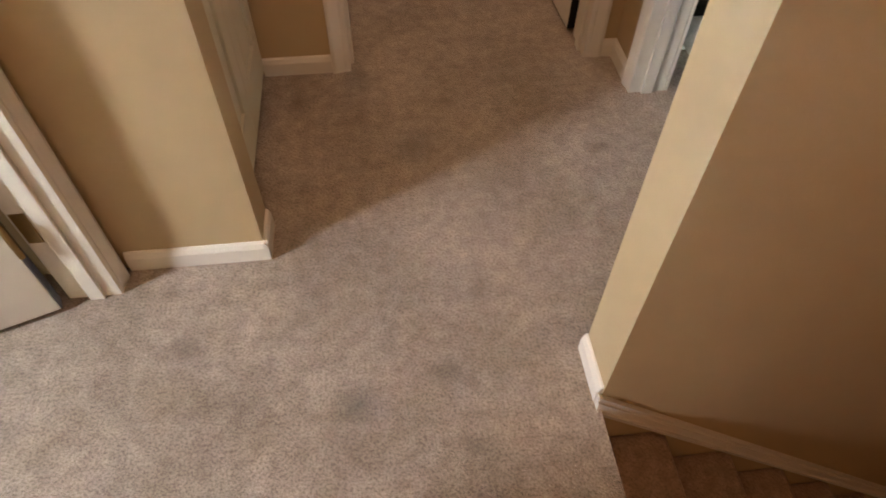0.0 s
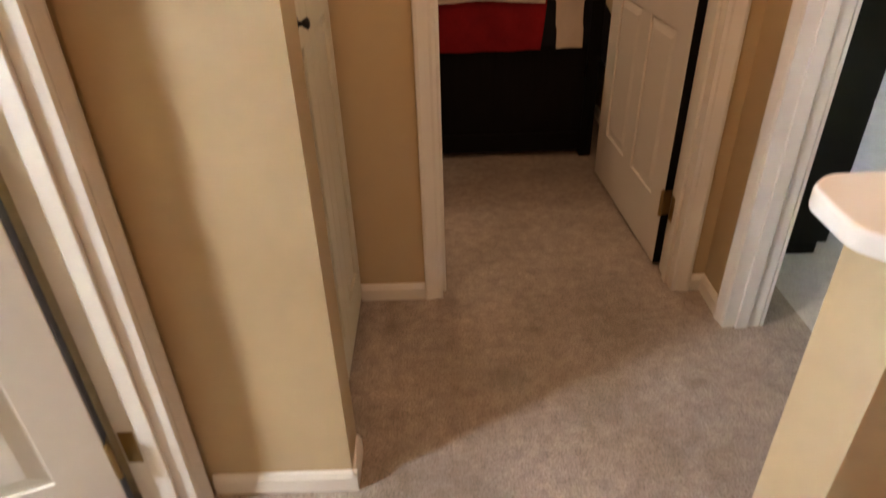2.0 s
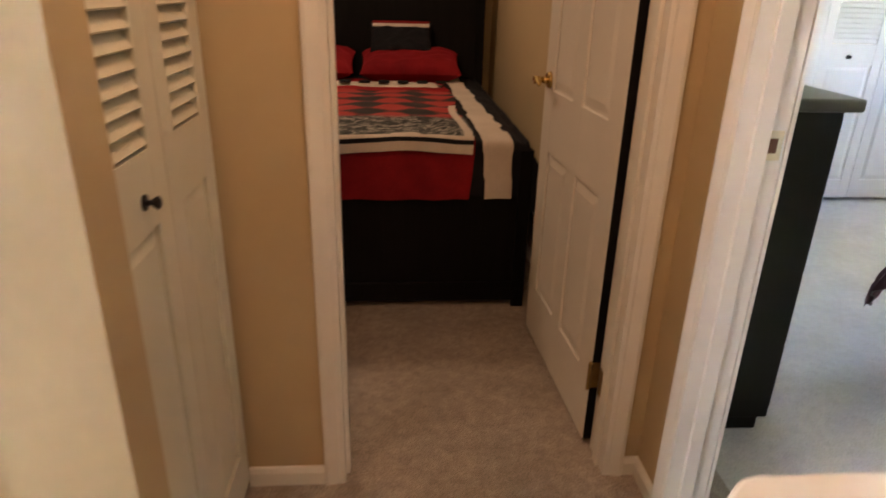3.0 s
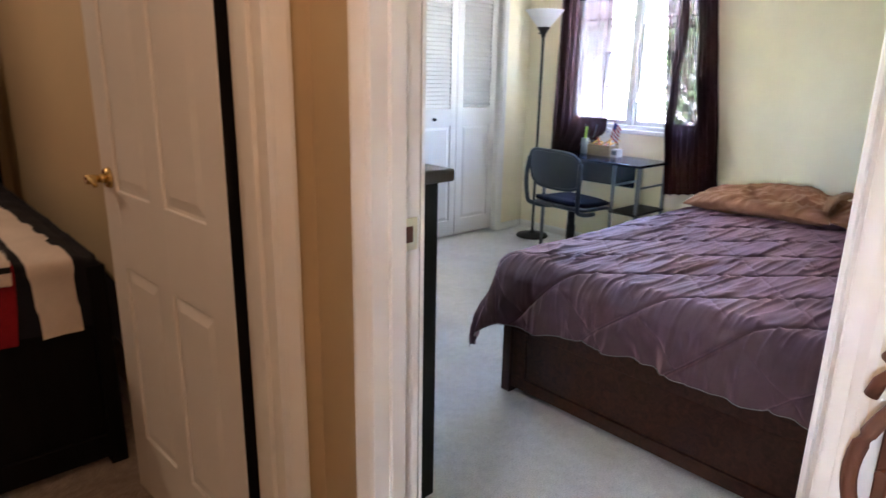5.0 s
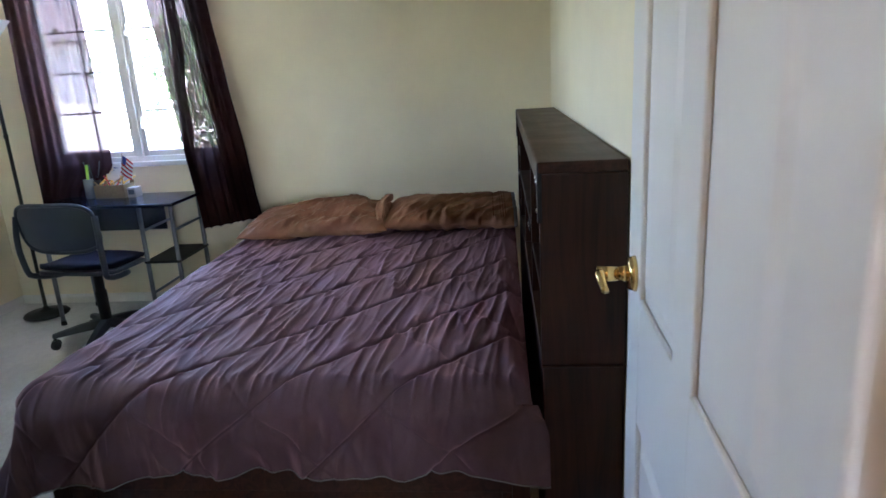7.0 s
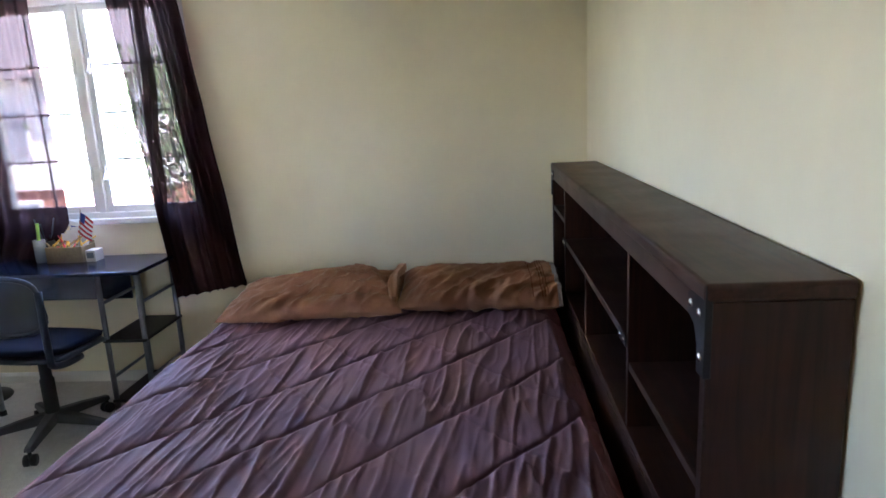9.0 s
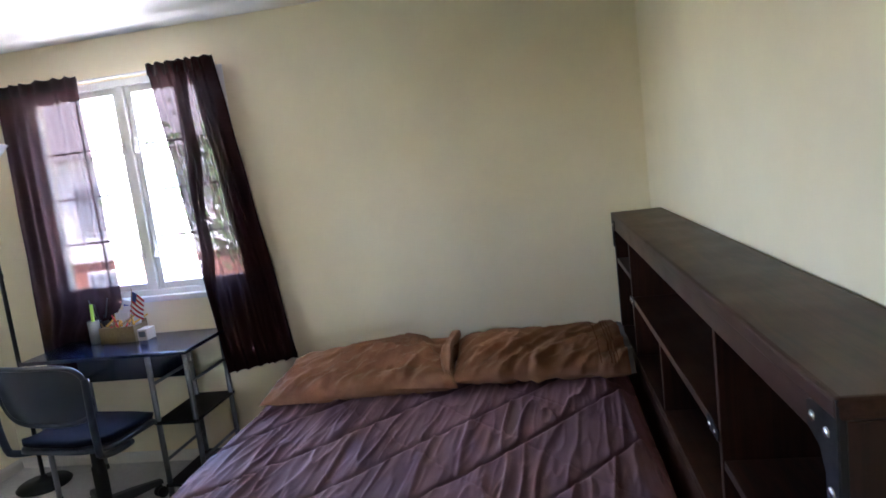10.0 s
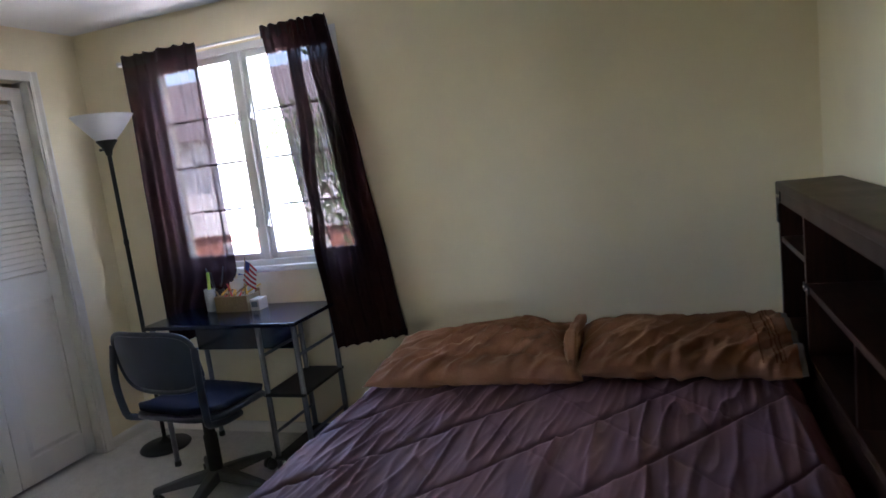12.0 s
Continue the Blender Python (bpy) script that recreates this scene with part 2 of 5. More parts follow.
def bm_lathe(profile, n=32, centre=(0, 0)):
    """Turned shape: profile of (radius, z)."""
    bm = bmesh.new()
    rings = []
    for r, z in profile:
        rings.append([bm.verts.new((centre[0] + r * math.cos(k / n * math.tau), centre[1] + r * math.sin(k / n * math.tau), z)) for k in range(n)])
    for a, b in zip(rings, rings[1:]):
        for k in range(n):
            bm.faces.new((a[k], a[(k + 1) % n], b[(k + 1) % n], b[k]))
    bm.faces.new(rings[0][::-1])
    bm.faces.new(rings[-1])
    bmesh.ops.recalc_face_normals(bm, faces=bm.faces)
    return bm


def bm_poly(points, axis, lo, hi, bevel=0.0):
    """A flat outline (two coordinates) pushed out along an axis."""
    bm = bmesh.new()
    order = {"x": lambda a, b, c: (c, a, b), "y": lambda a, b, c: (a, c, b), "z": lambda a, b, c: (a, b, c)}[axis]
    vs = [bm.verts.new(order(a, b, lo)) for a, b in points]
    f = bm.faces.new(vs)
    ext = bmesh.ops.extrude_face_region(bm, geom=[f])
    d = Vector(order(0, 0, hi - lo))
    bmesh.ops.translate(bm, vec=d, verts=[e for e in ext["geom"] if isinstance(e, bmesh.types.BMVert)])
    bmesh.ops.recalc_face_normals(bm, faces=bm.faces)
    if bevel:
        bmesh.ops.bevel(bm, geom=list(bm.edges), offset=bevel, segments=2, profile=0.5, affect="EDGES")
    return bm


def bm_grid(nu, nv, fn):
    """A sheet: fn(u, v) for u, v in 0..1."""
    bm = bmesh.new()
    vs = [[bm.verts.new(fn(i / nu, j / nv)) for j in range(nv + 1)] for i in range(nu + 1)]
    for i in range(nu):
        for j in range(nv):
            bm.faces.new((vs[i][j], vs[i + 1][j], vs[i + 1][j + 1], vs[i][j + 1]))
    bmesh.ops.recalc_face_normals(bm, faces=bm.faces)
    return bm


def part(name, bm, mat, parent=None, label="", smooth=False, m=None):
    me = bpy.data.meshes.new(name)
    if smooth:
        for f in bm.faces:
            f.smooth = True
    bm.to_mesh(me)
    bm.free()
    me.materials.append(mat)
    ob = new(name, me)
    if parent:
        ob.parent = parent
    if m is not None:
        ob.matrix_basis = m
    return tagged(ob, label)


BASE = Matrix.Identity(4)


def thing(name, label, category, group="", m=None):
    ob = tagged(new(name), label, category, group)
    ob.empty_display_size = 0.1
    ob.matrix_basis = BASE if m is None else BASE @ m
    return ob


def structure(name, bm, mat, label="", category=""):
    return tagged(part(name, bm, mat, None, label), label, category, "", "structure")


# ---- the setting ----
CEIL = 2.315
HX = 0.868          # hall face of the wall to the plum bedroom
RX = 0.972          # its bedroom face
WX = 4.593          # window wall
SY = 1.640          # south wall of the plum bedroom
NY = 5.288          # closet wall of the plum bedroom
AY = 2.66           # hall face of the wall to the red bedroom
BX = -0.567         # hall face of the bathroom wall

# floors
structure("floor_hall", bm_box(-1.25, -0.9, -0.2, 0.490, AY + 0.0, 0), M_CARPET, "worn beige cut-pile carpet with dark stains", "carpet")
structure("floor_hall_side", bm_box(0.490, 1.452, -0.2, 1.12, AY, 0), M_CARPET, "worn beige cut-pile carpet by the bedroom doors", "carpet")
structure("floor_red_bedroom", bm_box(-2.6, AY, -0.2, 0.86, 6.3, 0), M_CARPET, "worn beige carpet of the red bedroom", "carpet")
structure("floor_plum_bedroom", bm_box(1.12, SY - 0.06, -0.2, WX + 0.1, NY + 0.7, 0), M_CARPET2, "pale grey-beige bedroom carpet", "carpet")
# unseen floor that stops light from the lawn rising up the stairwell
structure("floor_lower_block", bm_box(0.49, -1.0, -2.75, 3.0, 1.45, -2.6), M_STAIR, "unseen brown floor added below the stairs to block outdoor light", "carpet")
structure("floor_bathroom", bm_box(-2.6, 0.0, -0.2, -1.25, 1.92, 0), M_VINYL, "grey-blue vinyl bathroom floor", "vinyl floor")
structure("floor_closed_rooms", bm_join(bm_box(-2.6, -0.9, -0.2, -1.25, 0.0, 0), bm_box(-2.6, 1.92, -0.2, -1.25, AY, 0)), M_CARPET, "beige carpet of the closed side rooms", "carpet")
structure("ceiling_all", bm_box(-3.7, -1.1, CEIL, WX + 0.2, 6.5, CEIL + 0.15), M_CEIL, "white textured ceiling", "ceiling")

# wall of the bathroom, with its door opening y 1.072..1.836
structure("wall_bathroom", bm_join(
    bm_box(BX - 0.11, -0.9, 0, BX, 1.055, CEIL),
    bm_box(BX - 0.11, 1.055, 2.05, BX, 1.853, CEIL),
    bm_box(BX - 0.11, 1.853, 0, BX, 1.915, CEIL)), M_HALL, "tan painted hall wall", "wall")
structure("wall_bath_closet", bm_join(
    bm_box(-2.6, 1.915, 0, -0.225, 2.02, CEIL)), M_HALL, "tan painted wall end beside the closet", "wall")
structure("wall_closet_head", bm_box(-0.345, 2.02, 2.05, -0.225, AY, CEIL), M_HALL, "tan wall above the closet doors", "wall")
structure("wall_closet_back", bm_box(-0.98, 2.02, 0, -0.90, AY, CEIL), M_HALL, "plain wall inside the closet", "wall")
# wall to the red bedroom, opening x -0.015..0.778
structure("wall_red_bedroom", bm_join(
    bm_box(-2.6, AY, 0, -0.017, AY + 0.115, CEIL),
    bm_box(-0.017, AY, 2.05, 0.780, AY + 0.115, CEIL),
    bm_box(0.780, AY, 0, HX, AY + 0.115, CEIL)), M_HALL, "tan painted wall with the red bedroom's doorway", "wall")
# wall to the plum bedroom, opening y 1.645..2.470
structure("wall_plum_bedroom", bm_join(
    bm_box(HX, SY, 0, RX, 1.673, CEIL),
    bm_box(HX, 1.673, 2.05, RX, 2.470, CEIL),
    bm_box(HX, 2.470, 0, RX, 6.3, CEIL)), M_HALL, "tan painted wall with the plum bedroom's doorway", "wall")
structure("wall_plum_west_face", bm_join(
    bm_box(RX, 2.54, 0, RX + 0.006, NY, CEIL),
        bm_box(RX, SY, 2.13, RX + 0.006, 2.54, CEIL)), M_ROOM, "cream painted bedroom wall beside the door", "wall")
structure("wall_south", bm_box(HX, 1.45, -2.6, WX + 0.16, SY, CEIL), M_ROOM, "cream painted bedroom wall behind the bookcase", "wall")
structure("wall_stair_face", bm_box(HX - 0.001, 1.445, -2.6, 3.0, 1.4499, CEIL), M_HALL, "tan painted stairwell wall", "wall")
# window wall, opening y 3.60..4.83, z 0.955..2.155
WY0, WY1, WZ0, WZ1 = 3.664, 4.845, 0.928, 2.094
structure("wall_window", bm_join(
    bm_box(WX, SY, -0.2, WX + 0.16, WY0, CEIL),
    bm_box(WX, WY1, -0.2, WX + 0.16, NY + 0.7, CEIL),
    bm_box(WX, WY0, -0.2, WX + 0.16, WY1, WZ0),
    bm_box(WX, WY0, WZ1, WX + 0.16, WY1, CEIL)), M_ROOM, "cream painted window wall", "wall")
# closet wall, opening x 2.46..4.27, and an unseen opening added for fill daylight
NW0, NW1, NZ0, NZ1 = 1.98, 2.34, 1.20, 2.03
structure("wall_closets", bm_join(
    bm_box(RX, NY, 0, NW0, NY + 0.11, CEIL), bm_box(NW1, NY, 0, 2.462, NY + 0.11, CEIL),
    bm_box(NW0, NY, 0, NW1, NY + 0.11, NZ0), bm_box(NW0, NY, NZ1, NW1, NY + 0.11, CEIL),
    bm_box(2.462, NY, 2.05, 4.266, NY + 0.11, CEIL),
    bm_box(4.266, NY, 0, WX, NY + 0.11, CEIL)), M_ROOM, "cream painted wall with the closet opening", "wall")
structure("wall_closet_inside", bm_join(bm_box(2.40, NY + 0.62, 0, WX, NY + 0.7, CEIL), bm_box(2.40, NY + 0.11, 0, 2.45, NY + 0.62, CEIL)), M_ROOM, "plain wall inside the bedroom closet", "wall")
# walls out of view that close the place
structure("wall_north_end", bm_box(HX, 6.2, 0, RX + 0.1, 6.3, CEIL), M_ROOM, "plain wall end", "wall")
# unseen board added outside the bathroom opening to block direct sun
structure("sun_blocker", bm_box(-4.0, -1.1, 1.96, -2.7, 6.5, 2.06), M_CEIL, "unseen board added to keep the sun out of the bathroom", "eave")
structure("wall_red_north", bm_box(-2.7, 6.2, 0, HX, 6.3, CEIL), M_HALL, "tan painted red bedroom wall", "wall")
structure("wall_west", bm_join(bm_box(-2.7, -1.0, 0, -2.6, 0.45, CEIL), bm_box(-2.7, 0.95, 0, -2.6, 6.3, CEIL), bm_box(-2.7, 0.45, 0, -2.6, 0.95, 1.38), bm_box(-2.7, 0.45, 1.90, -2.6, 0.95, CEIL)), M_HALL, "tan painted wall", "wall")
structure("wall_bath_south", bm_box(-2.6, -0.1, 0, BX - 0.11, 0.0, CEIL), M_HALL, "tan painted bathroom wall", "wall")
structure("wall_hall_south", bm_box(-2.6, -1.0, -2.6, 3.0, -0.9, CEIL), M_HALL, "tan painted hall wall", "wall")
# added below the floor to shut out light from under the house
structure("wall_light_block", bm_box(0.43, -0.9, -2.6, 0.489, 1.445, -0.2), M_HALL, "unseen tan wall added under the landing to block light", "wall")
structure("wall_stair_end", bm_box(2.9, -0.9, -2.6, 3.0, 1.445, CEIL), M_HALL, "tan painted stairwell end wall", "wall")

# ---- trim, doors, stairs ----


def casing_leg(face, out, a0, a1, inner_is_a0, z0, z1, along):
    """A moulded upright: face is the wall plane, out its outward sign, a0..a1 the width along the wall."""
    w = a1 - a0
    prof = [(0, 0), (0, 0.009), (0.010, 0.011), (0.018, 0.010), (w * 0.55, 0.013), (w - 0.012, 0.017), (w - 0.003, 0.016), (w, 0.012), (w, 0)]
    pts = []
    for s, d in prof:
        a = a0 + s if inner_is_a0 else a1 - s
        pts.append((face + out * d, a) if along == "y" else (a, face + out * d))
    return bm_poly(pts, "z", z0, z1)


def casing(name, face, out, a0, a1, along, width=0.058, top=2.038):
    """The moulded frame round a door opening a0..a1 on one wall face."""
    head_d = 0.014 * out
    parts = [casing_leg(face, out, a0 - width, a0, False, 0, top + width, along),
             casing_leg(face, out, a1, a1 + width, True, 0, top + width, along)]
    if along == "y":
        parts.append(bm_box(min(face, face + head_d), a0, top, max(face, face + head_d), a1, top + width, 0.003))
    else:
        parts.append(bm_box(a0, min(face, face + head_d), top, a1, max(face, face + head_d), top + width, 0.003))
    return structure(name, bm_join(*parts), M_WHITE, "white painted moulded door casing", "door trim")


casing("trim_red_door", AY, -1, 0.0, 0.763, "x")
casing("trim_red_door_inside", AY + 0.115, 1, 0.0, 0.763, "x")
casing("trim_plum_door", HX, -1, 1.676, 2.453, "y")
casing("trim_plum_door_inside", RX + 0.004, 1, 1.690, 2.453, "y")
casing("trim_bath_door", BX, 1, 1.072, 1.836, "y")
casing("trim_bedroom_closet", NY, -1, 2.470, 4.264, "x", 0.050, 2.045)
# jamb linings with their stops
structure("trim_red_jamb", bm_join(
    bm_box(-0.017, AY, 0, 0.0, AY + 0.115, 2.05), bm_box(0.763, AY, 0, 0.780, AY + 0.115, 2.05), bm_box(0.0, AY, 2.033, 0.763, AY + 0.115, 2.05),
    bm_box(0.0, AY + 0.03, 0, 0.011, AY + 0.066, 2.033, 0.002), bm_box(0.752, AY + 0.03, 0, 0.763, AY + 0.066, 2.033, 0.002)), M_WHITE, "white painted door jamb", "door trim")
structure("trim_plum_jamb", bm_join(
    bm_box(HX, 1.673, 0, RX, 1.690, 2.05), bm_box(HX, 2.453, 0, RX, 2.470, 2.05), bm_box(HX, 1.690, 2.033, RX, 2.453, 2.05),
    bm_box(HX + 0.028, 1.690, 0, HX + 0.064, 1.701, 2.033, 0.002), bm_box(HX + 0.028, 2.442, 0, HX + 0.064, 2.453, 2.033, 0.002)), M_WHITE, "white painted door jamb", "door trim")
structure("trim_bath_jamb", bm_join(
    bm_box(BX - 0.11, 1.055, 0, BX, 1.072, 2.05), bm_box(BX - 0.11, 1.836, 0, BX, 1.853, 2.05), bm_box(BX - 0.11, 1.072, 2.033, BX, 1.836, 2.05),
    bm_box(BX - 0.062, 1.825, 0, BX - 0.027, 1.836, 2.033, 0.002)), M_WHITE, "white painted door jamb", "door trim")
structure("trim_closet_jamb", bm_box(4.254, NY, 0, 4.266, NY + 0.11, 2.05), M_WHITE, "white closet jamb", "door trim")


def baseboard(name, x0, y0, x1, y1, out, height=0.060, thick=0.012):
    """A skirting board along a wall from (x0, y0) to (x1, y1); out: the way it stands off the wall."""
    ox, oy = out
    prof = [(0, 0), (thick, 0), (thick, height - 0.018), (thick * 0.55, height - 0.004), (thick * 0.2, height), (0, height)]
    bm = bmesh.new()
    rings = [[bm.verts.new((px + ox * d, py + oy * d, z)) for d, z in prof] for px, py in ((x0, y0), (x1, y1))]
    n = len(prof)
    for k in range(n):
        bm.faces.new((rings[0][k], rings[0][(k + 1) % n], rings[1][(k + 1) % n], rings[1][k]))
    bm.faces.new(rings[0][::-1])
    bm.faces.new(rings[1])
    bmesh.ops.recalc_face_normals(bm, faces=bm.faces)
    return structure(name, bm, M_WHITE, "white painted baseboard", "baseboard")


baseboard("baseboard_return", BX + 0.017, 1.915, -0.213, 1.915, (0, -1))
baseboard("baseboard_closet_end", -0.225, 1.9035, -0.225, 2.02, (1, 0))
baseboard("baseboard_red_wall", -0.272, AY, -0.0585, AY, (0, -1))
baseboard("baseboard_side", HX, 2.5115, HX, AY, (-1, 0))
baseboard("baseboard_red_right", 0.822, AY, HX, AY, (0, -1))
baseboard("baseboard_half_wall", 0.490, 1.447, 0.490, 1.578, (-1, 0))
baseboard("baseboard_window", WX, SY, WX, NY, (-1, 0))
baseboard("baseboard_south", RX, SY, WX - 0.0125, SY, (0, 1))
baseboard("baseboard_north", 4.316, NY, WX - 0.0125, NY, (0, -1))
baseboard("baseboard_red_room", HX, 2.84, HX, 6.2, (-1, 0))
baseboard("baseboard_hall_west", BX, -0.9, BX, 1.013, (1, 0))

# half wall at the head of the stairs, with its rounded cap
half_wall = structure("wall_half", bm_box(0.490, 1.445, -2.6, HX, 1.575, 0.927), M_HALL, "tan painted half wall beside the stairs", "wall")
cap_pts = [(0.414, 1.468), (0.446, 1.431), (0.850, 1.431), (0.850, 1.590), (0.449, 1.590), (0.416, 1.558)]
cap_bm = bm_poly(cap_pts, "z", 0.927, 0.956)
bmesh.ops.bevel(cap_bm, geom=[e for e in cap_bm.edges if abs(e.verts[0].co.z - e.verts[1].co.z) > 0.01 and e.verts[0].co.x < 0.6], offset=0.014, segments=4, profile=0.5, affect="EDGES")
bmesh.ops.bevel(cap_bm, geom=[e for e in cap_bm.edges if abs(e.verts[0].co.z - e.verts[1].co.z) < 0.001], offset=0.006, segments=3, profile=0.5, affect="EDGES")
structure("trim_half_wall_cap", cap_bm, M_WHITE, "white painted wooden cap with clipped corners", "wall cap")

# stairs going down beside the wall, and the sloping moulding
stairs = tagged(new("stairs"), "brown carpeted stairs going down", "stairs", "", "structure")
step_bm = bm_join(bm_box(0, 0.46, -0.19, 0.240, 1.444, 0, 0.012, 3), bm_box(0.02, 0.461, -0.6, 0.225, 1.443, -0.02))
step_me = bpy.data.meshes.new("step")
step_bm.to_mesh(step_me)
step_bm.free()
step_me.materials.append(M_STAIR)
for i in range(9):
    st = new("step", step_me)
    st.parent = stairs
    st.matrix_basis = pose(0.449 + 0.232 * i, 0, -0.19 * (i + 1))


def slope_bar(top, drop, depth):
    z = lambda x: 0.034 - 0.81 * (x - 0.49)
    pts = [(0.480, z(0.480) - top), (0.480, z(0.480) - top - drop), (2.6, z(2.6) - top - drop), (2.6, z(2.6) - top)]
    return bm_poly(pts, "y", 1.445 - depth, 1.4455)


structure("trim_stair", bm_join(slope_bar(0.0, 0.014, 0.012), slope_bar(0.014, 0.026, 0.017), slope_bar(0.040, 0.012, 0.024)), M_WHITE, "white moulding sloping along the stairs", "stair trim")


def lever_handle(parent, x, z, towards, side=1.0):
    """Rosette, neck and curved lever on a door face; local x along the door, y off it."""
    s = side
    y0 = 0.0 if s > 0 else -0.035
    h = part("door_handle", bm_rod((x, y0, z), (x, y0 + s * 0.012, z), 0.031, 0.026, 28), M_BRASS, parent, "polished brass lever handle", True)
    part("neck", bm_join(bm_rod((x, y0 + s * 0.010, z), (x, y0 + s * 0.030, z), 0.015, 0.011, 20), bm_rod((x, y0 + s * 0.028, z), (x, y0 + s * 0.062, z), 0.012, 0.014, 20)), M_BRASS, h, "", True)
    pts = []
    for k in range(13):
        f = k / 12
        pts.append((x + towards * (f * 0.062), y0 + s * (0.056 + 0.004 * math.sin(f * 3.1)), z + 0.006 * math.sin(f * 3.4) - 0.008 * f ** 3))
    part("lever", bm_tube(pts, lambda f: 0.0095 - 0.003 * f, 12), M_BRASS, h, "", True)
    return h


def six_panel_door(name, label, width, m, knob_side=True, height=2.015):
    """A moulded six-panel door leaf, hinged at its local x = 0."""
    t = 0.035
    root = tagged(new(name), label, "door", "", "structure")
    root.matrix_basis = m
    z0 = 0.014
    core = [bm_box(0.004, -t + 0.009, z0 + 0.004, width - 0.004, -0.009, height - 0.004)]
    stile, mid = 0.108, 0.092
    cx = width / 2
    rows = ((z0, 0.235), (0.790, 1.015), (1.615, 1.705), (1.90, height))
    for f0, f1 in ((-0.009, 0.0), (-t, -t + 0.009)):
        for xa, xb in ((0, stile), (width - stile, width), (cx - mid / 2, cx + mid / 2)):
            core.append(bm_box(xa, f0, z0, xb, f1, height, 0.0022, 1))
        for za, zb in rows:
            core.append(bm_box(stile - 0.003, f0 + 0.0004, za, width - stile + 0.003, f1 - 0.0004, zb, 0.0022, 1))
    part("slab", bm_join(*core), M_DOOR, root)
    for (za, zb) in ((0.235, 0.790), (1.015, 1.615), (1.705, 1.90)):
        for xa, xb in ((stile, cx - mid / 2), (cx + mid / 2, width - stile)):
            for sgn, y in ((1, -0.009), (-1, -t + 0.009)):
                bm = bmesh.new()
                g, h2 = 0.004, 0.036
                lo = [bm.verts.new((px, y - sgn * 0.001, pz)) for px, pz in ((xa + g, za + g), (xb - g, za + g), (xb - g, zb - g), (xa + g, zb - g))]
                hi = [bm.verts.new((px, y + sgn * 0.0080, pz)) for px, pz in ((xa + h2, za + h2), (xb - h2, za + h2), (xb - h2, zb - h2), (xa + h2, zb - h2))]
                bm.faces.new(hi)
                for k in range(4):
                    bm.faces.new((lo[k], lo[(k + 1) % 4], hi[(k + 1) % 4], hi[k]))
                bmesh.ops.recalc_face_normals(bm, faces=bm.faces)
                if (sum((f.normal.y for f in bm.faces)) > 0) != (sgn > 0):
                    bmesh.ops.reverse_faces(bm, faces=bm.faces)
                part("panel", bm, M_DOOR, root)
    if knob_side:
        lever_handle(root, width - 0.062, 1.045, -1, 1)
        lever_handle(root, width - 0.062, 1.045, -1, -1)
    for z in (0.255, 1.80):
        part("hinge", bm_join(bm_rod((-0.007, 0.006, z - 0.045), (-0.007, 0.006, z + 0.045), 0.0065, None, 12),
                              bm_box(-0.003, -0.032, z - 0.045, 0.0015, 0.003, z + 0.045, 0.0008, 1),
                              bm_rod((-0.007, 0.006, z + 0.045), (-0.007, 0.006, z + 0.052), 0.0075, 0.003, 12)), M_ANTIQUE, root, "aged brass butt hinge")
    return root


# colour for the daylight showing through the bathroom door's hinge gap
M_GREYBLUE = painted("grey_blue_gap", (0.10, 0.12, 0.16), 0.5, 0.1)
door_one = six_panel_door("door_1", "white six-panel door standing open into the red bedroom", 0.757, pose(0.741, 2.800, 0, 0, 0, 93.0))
six_panel_door("door_2", "white six-panel door standing open into the plum bedroom", 0.760, pose(0.996, 1.740, 0, 0, 0, -1.6))
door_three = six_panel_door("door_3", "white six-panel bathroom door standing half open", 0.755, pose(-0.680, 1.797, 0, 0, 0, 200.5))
# strips that colour in the hinge gaps: shade on door_1, daylight on door_3
part("hinge_gap_strip", bm_box(-0.0025, -0.0335, 0.016, 0.0005, -0.0015, 2.013), M_BLACKWOOD_AND_GAP, door_one, "dark strip standing in for the shaded hinge gap")
part("hinge_gap_strip", bm_box(-0.0025, -0.0335, 0.016, 0.0005, -0.0015, 2.013), M_GREYBLUE, door_three, "grey-blue strip standing in for the daylit hinge gap")
# hinge plates on the jambs, screwed with three screws
for nm, x0, y0, x1, y1 in (("hinge_plate_bath", -0.672, 1.8335, -0.640, 1.836), ("hinge_plate_red", 0.7605, 2.742, 0.763, 2.776)):
    plate = tagged(part(nm, bm_join(bm_box(x0, y0, 0.205, x1, y1, 0.295, 0.001, 1)), M_ANTIQUE), "aged brass hinge plate on the jamb", "hinge", "", "structure")

strike = tagged(new("strike_plate"), "brass strike plate on the white jamb", "strike plate", "", "structure")
part("plate", bm_box(0.925, 2.4505, 1.018, 0.966, 2.4535, 1.082, 0.001, 1), M_PALEBRASS, strike)
# solid brown patch on the plate in place of the shaded latch hole
part("latch_hole_patch", bm_box(0.936, 2.4495, 1.034, 0.954, 2.4508, 1.066), M_RUST, strike)


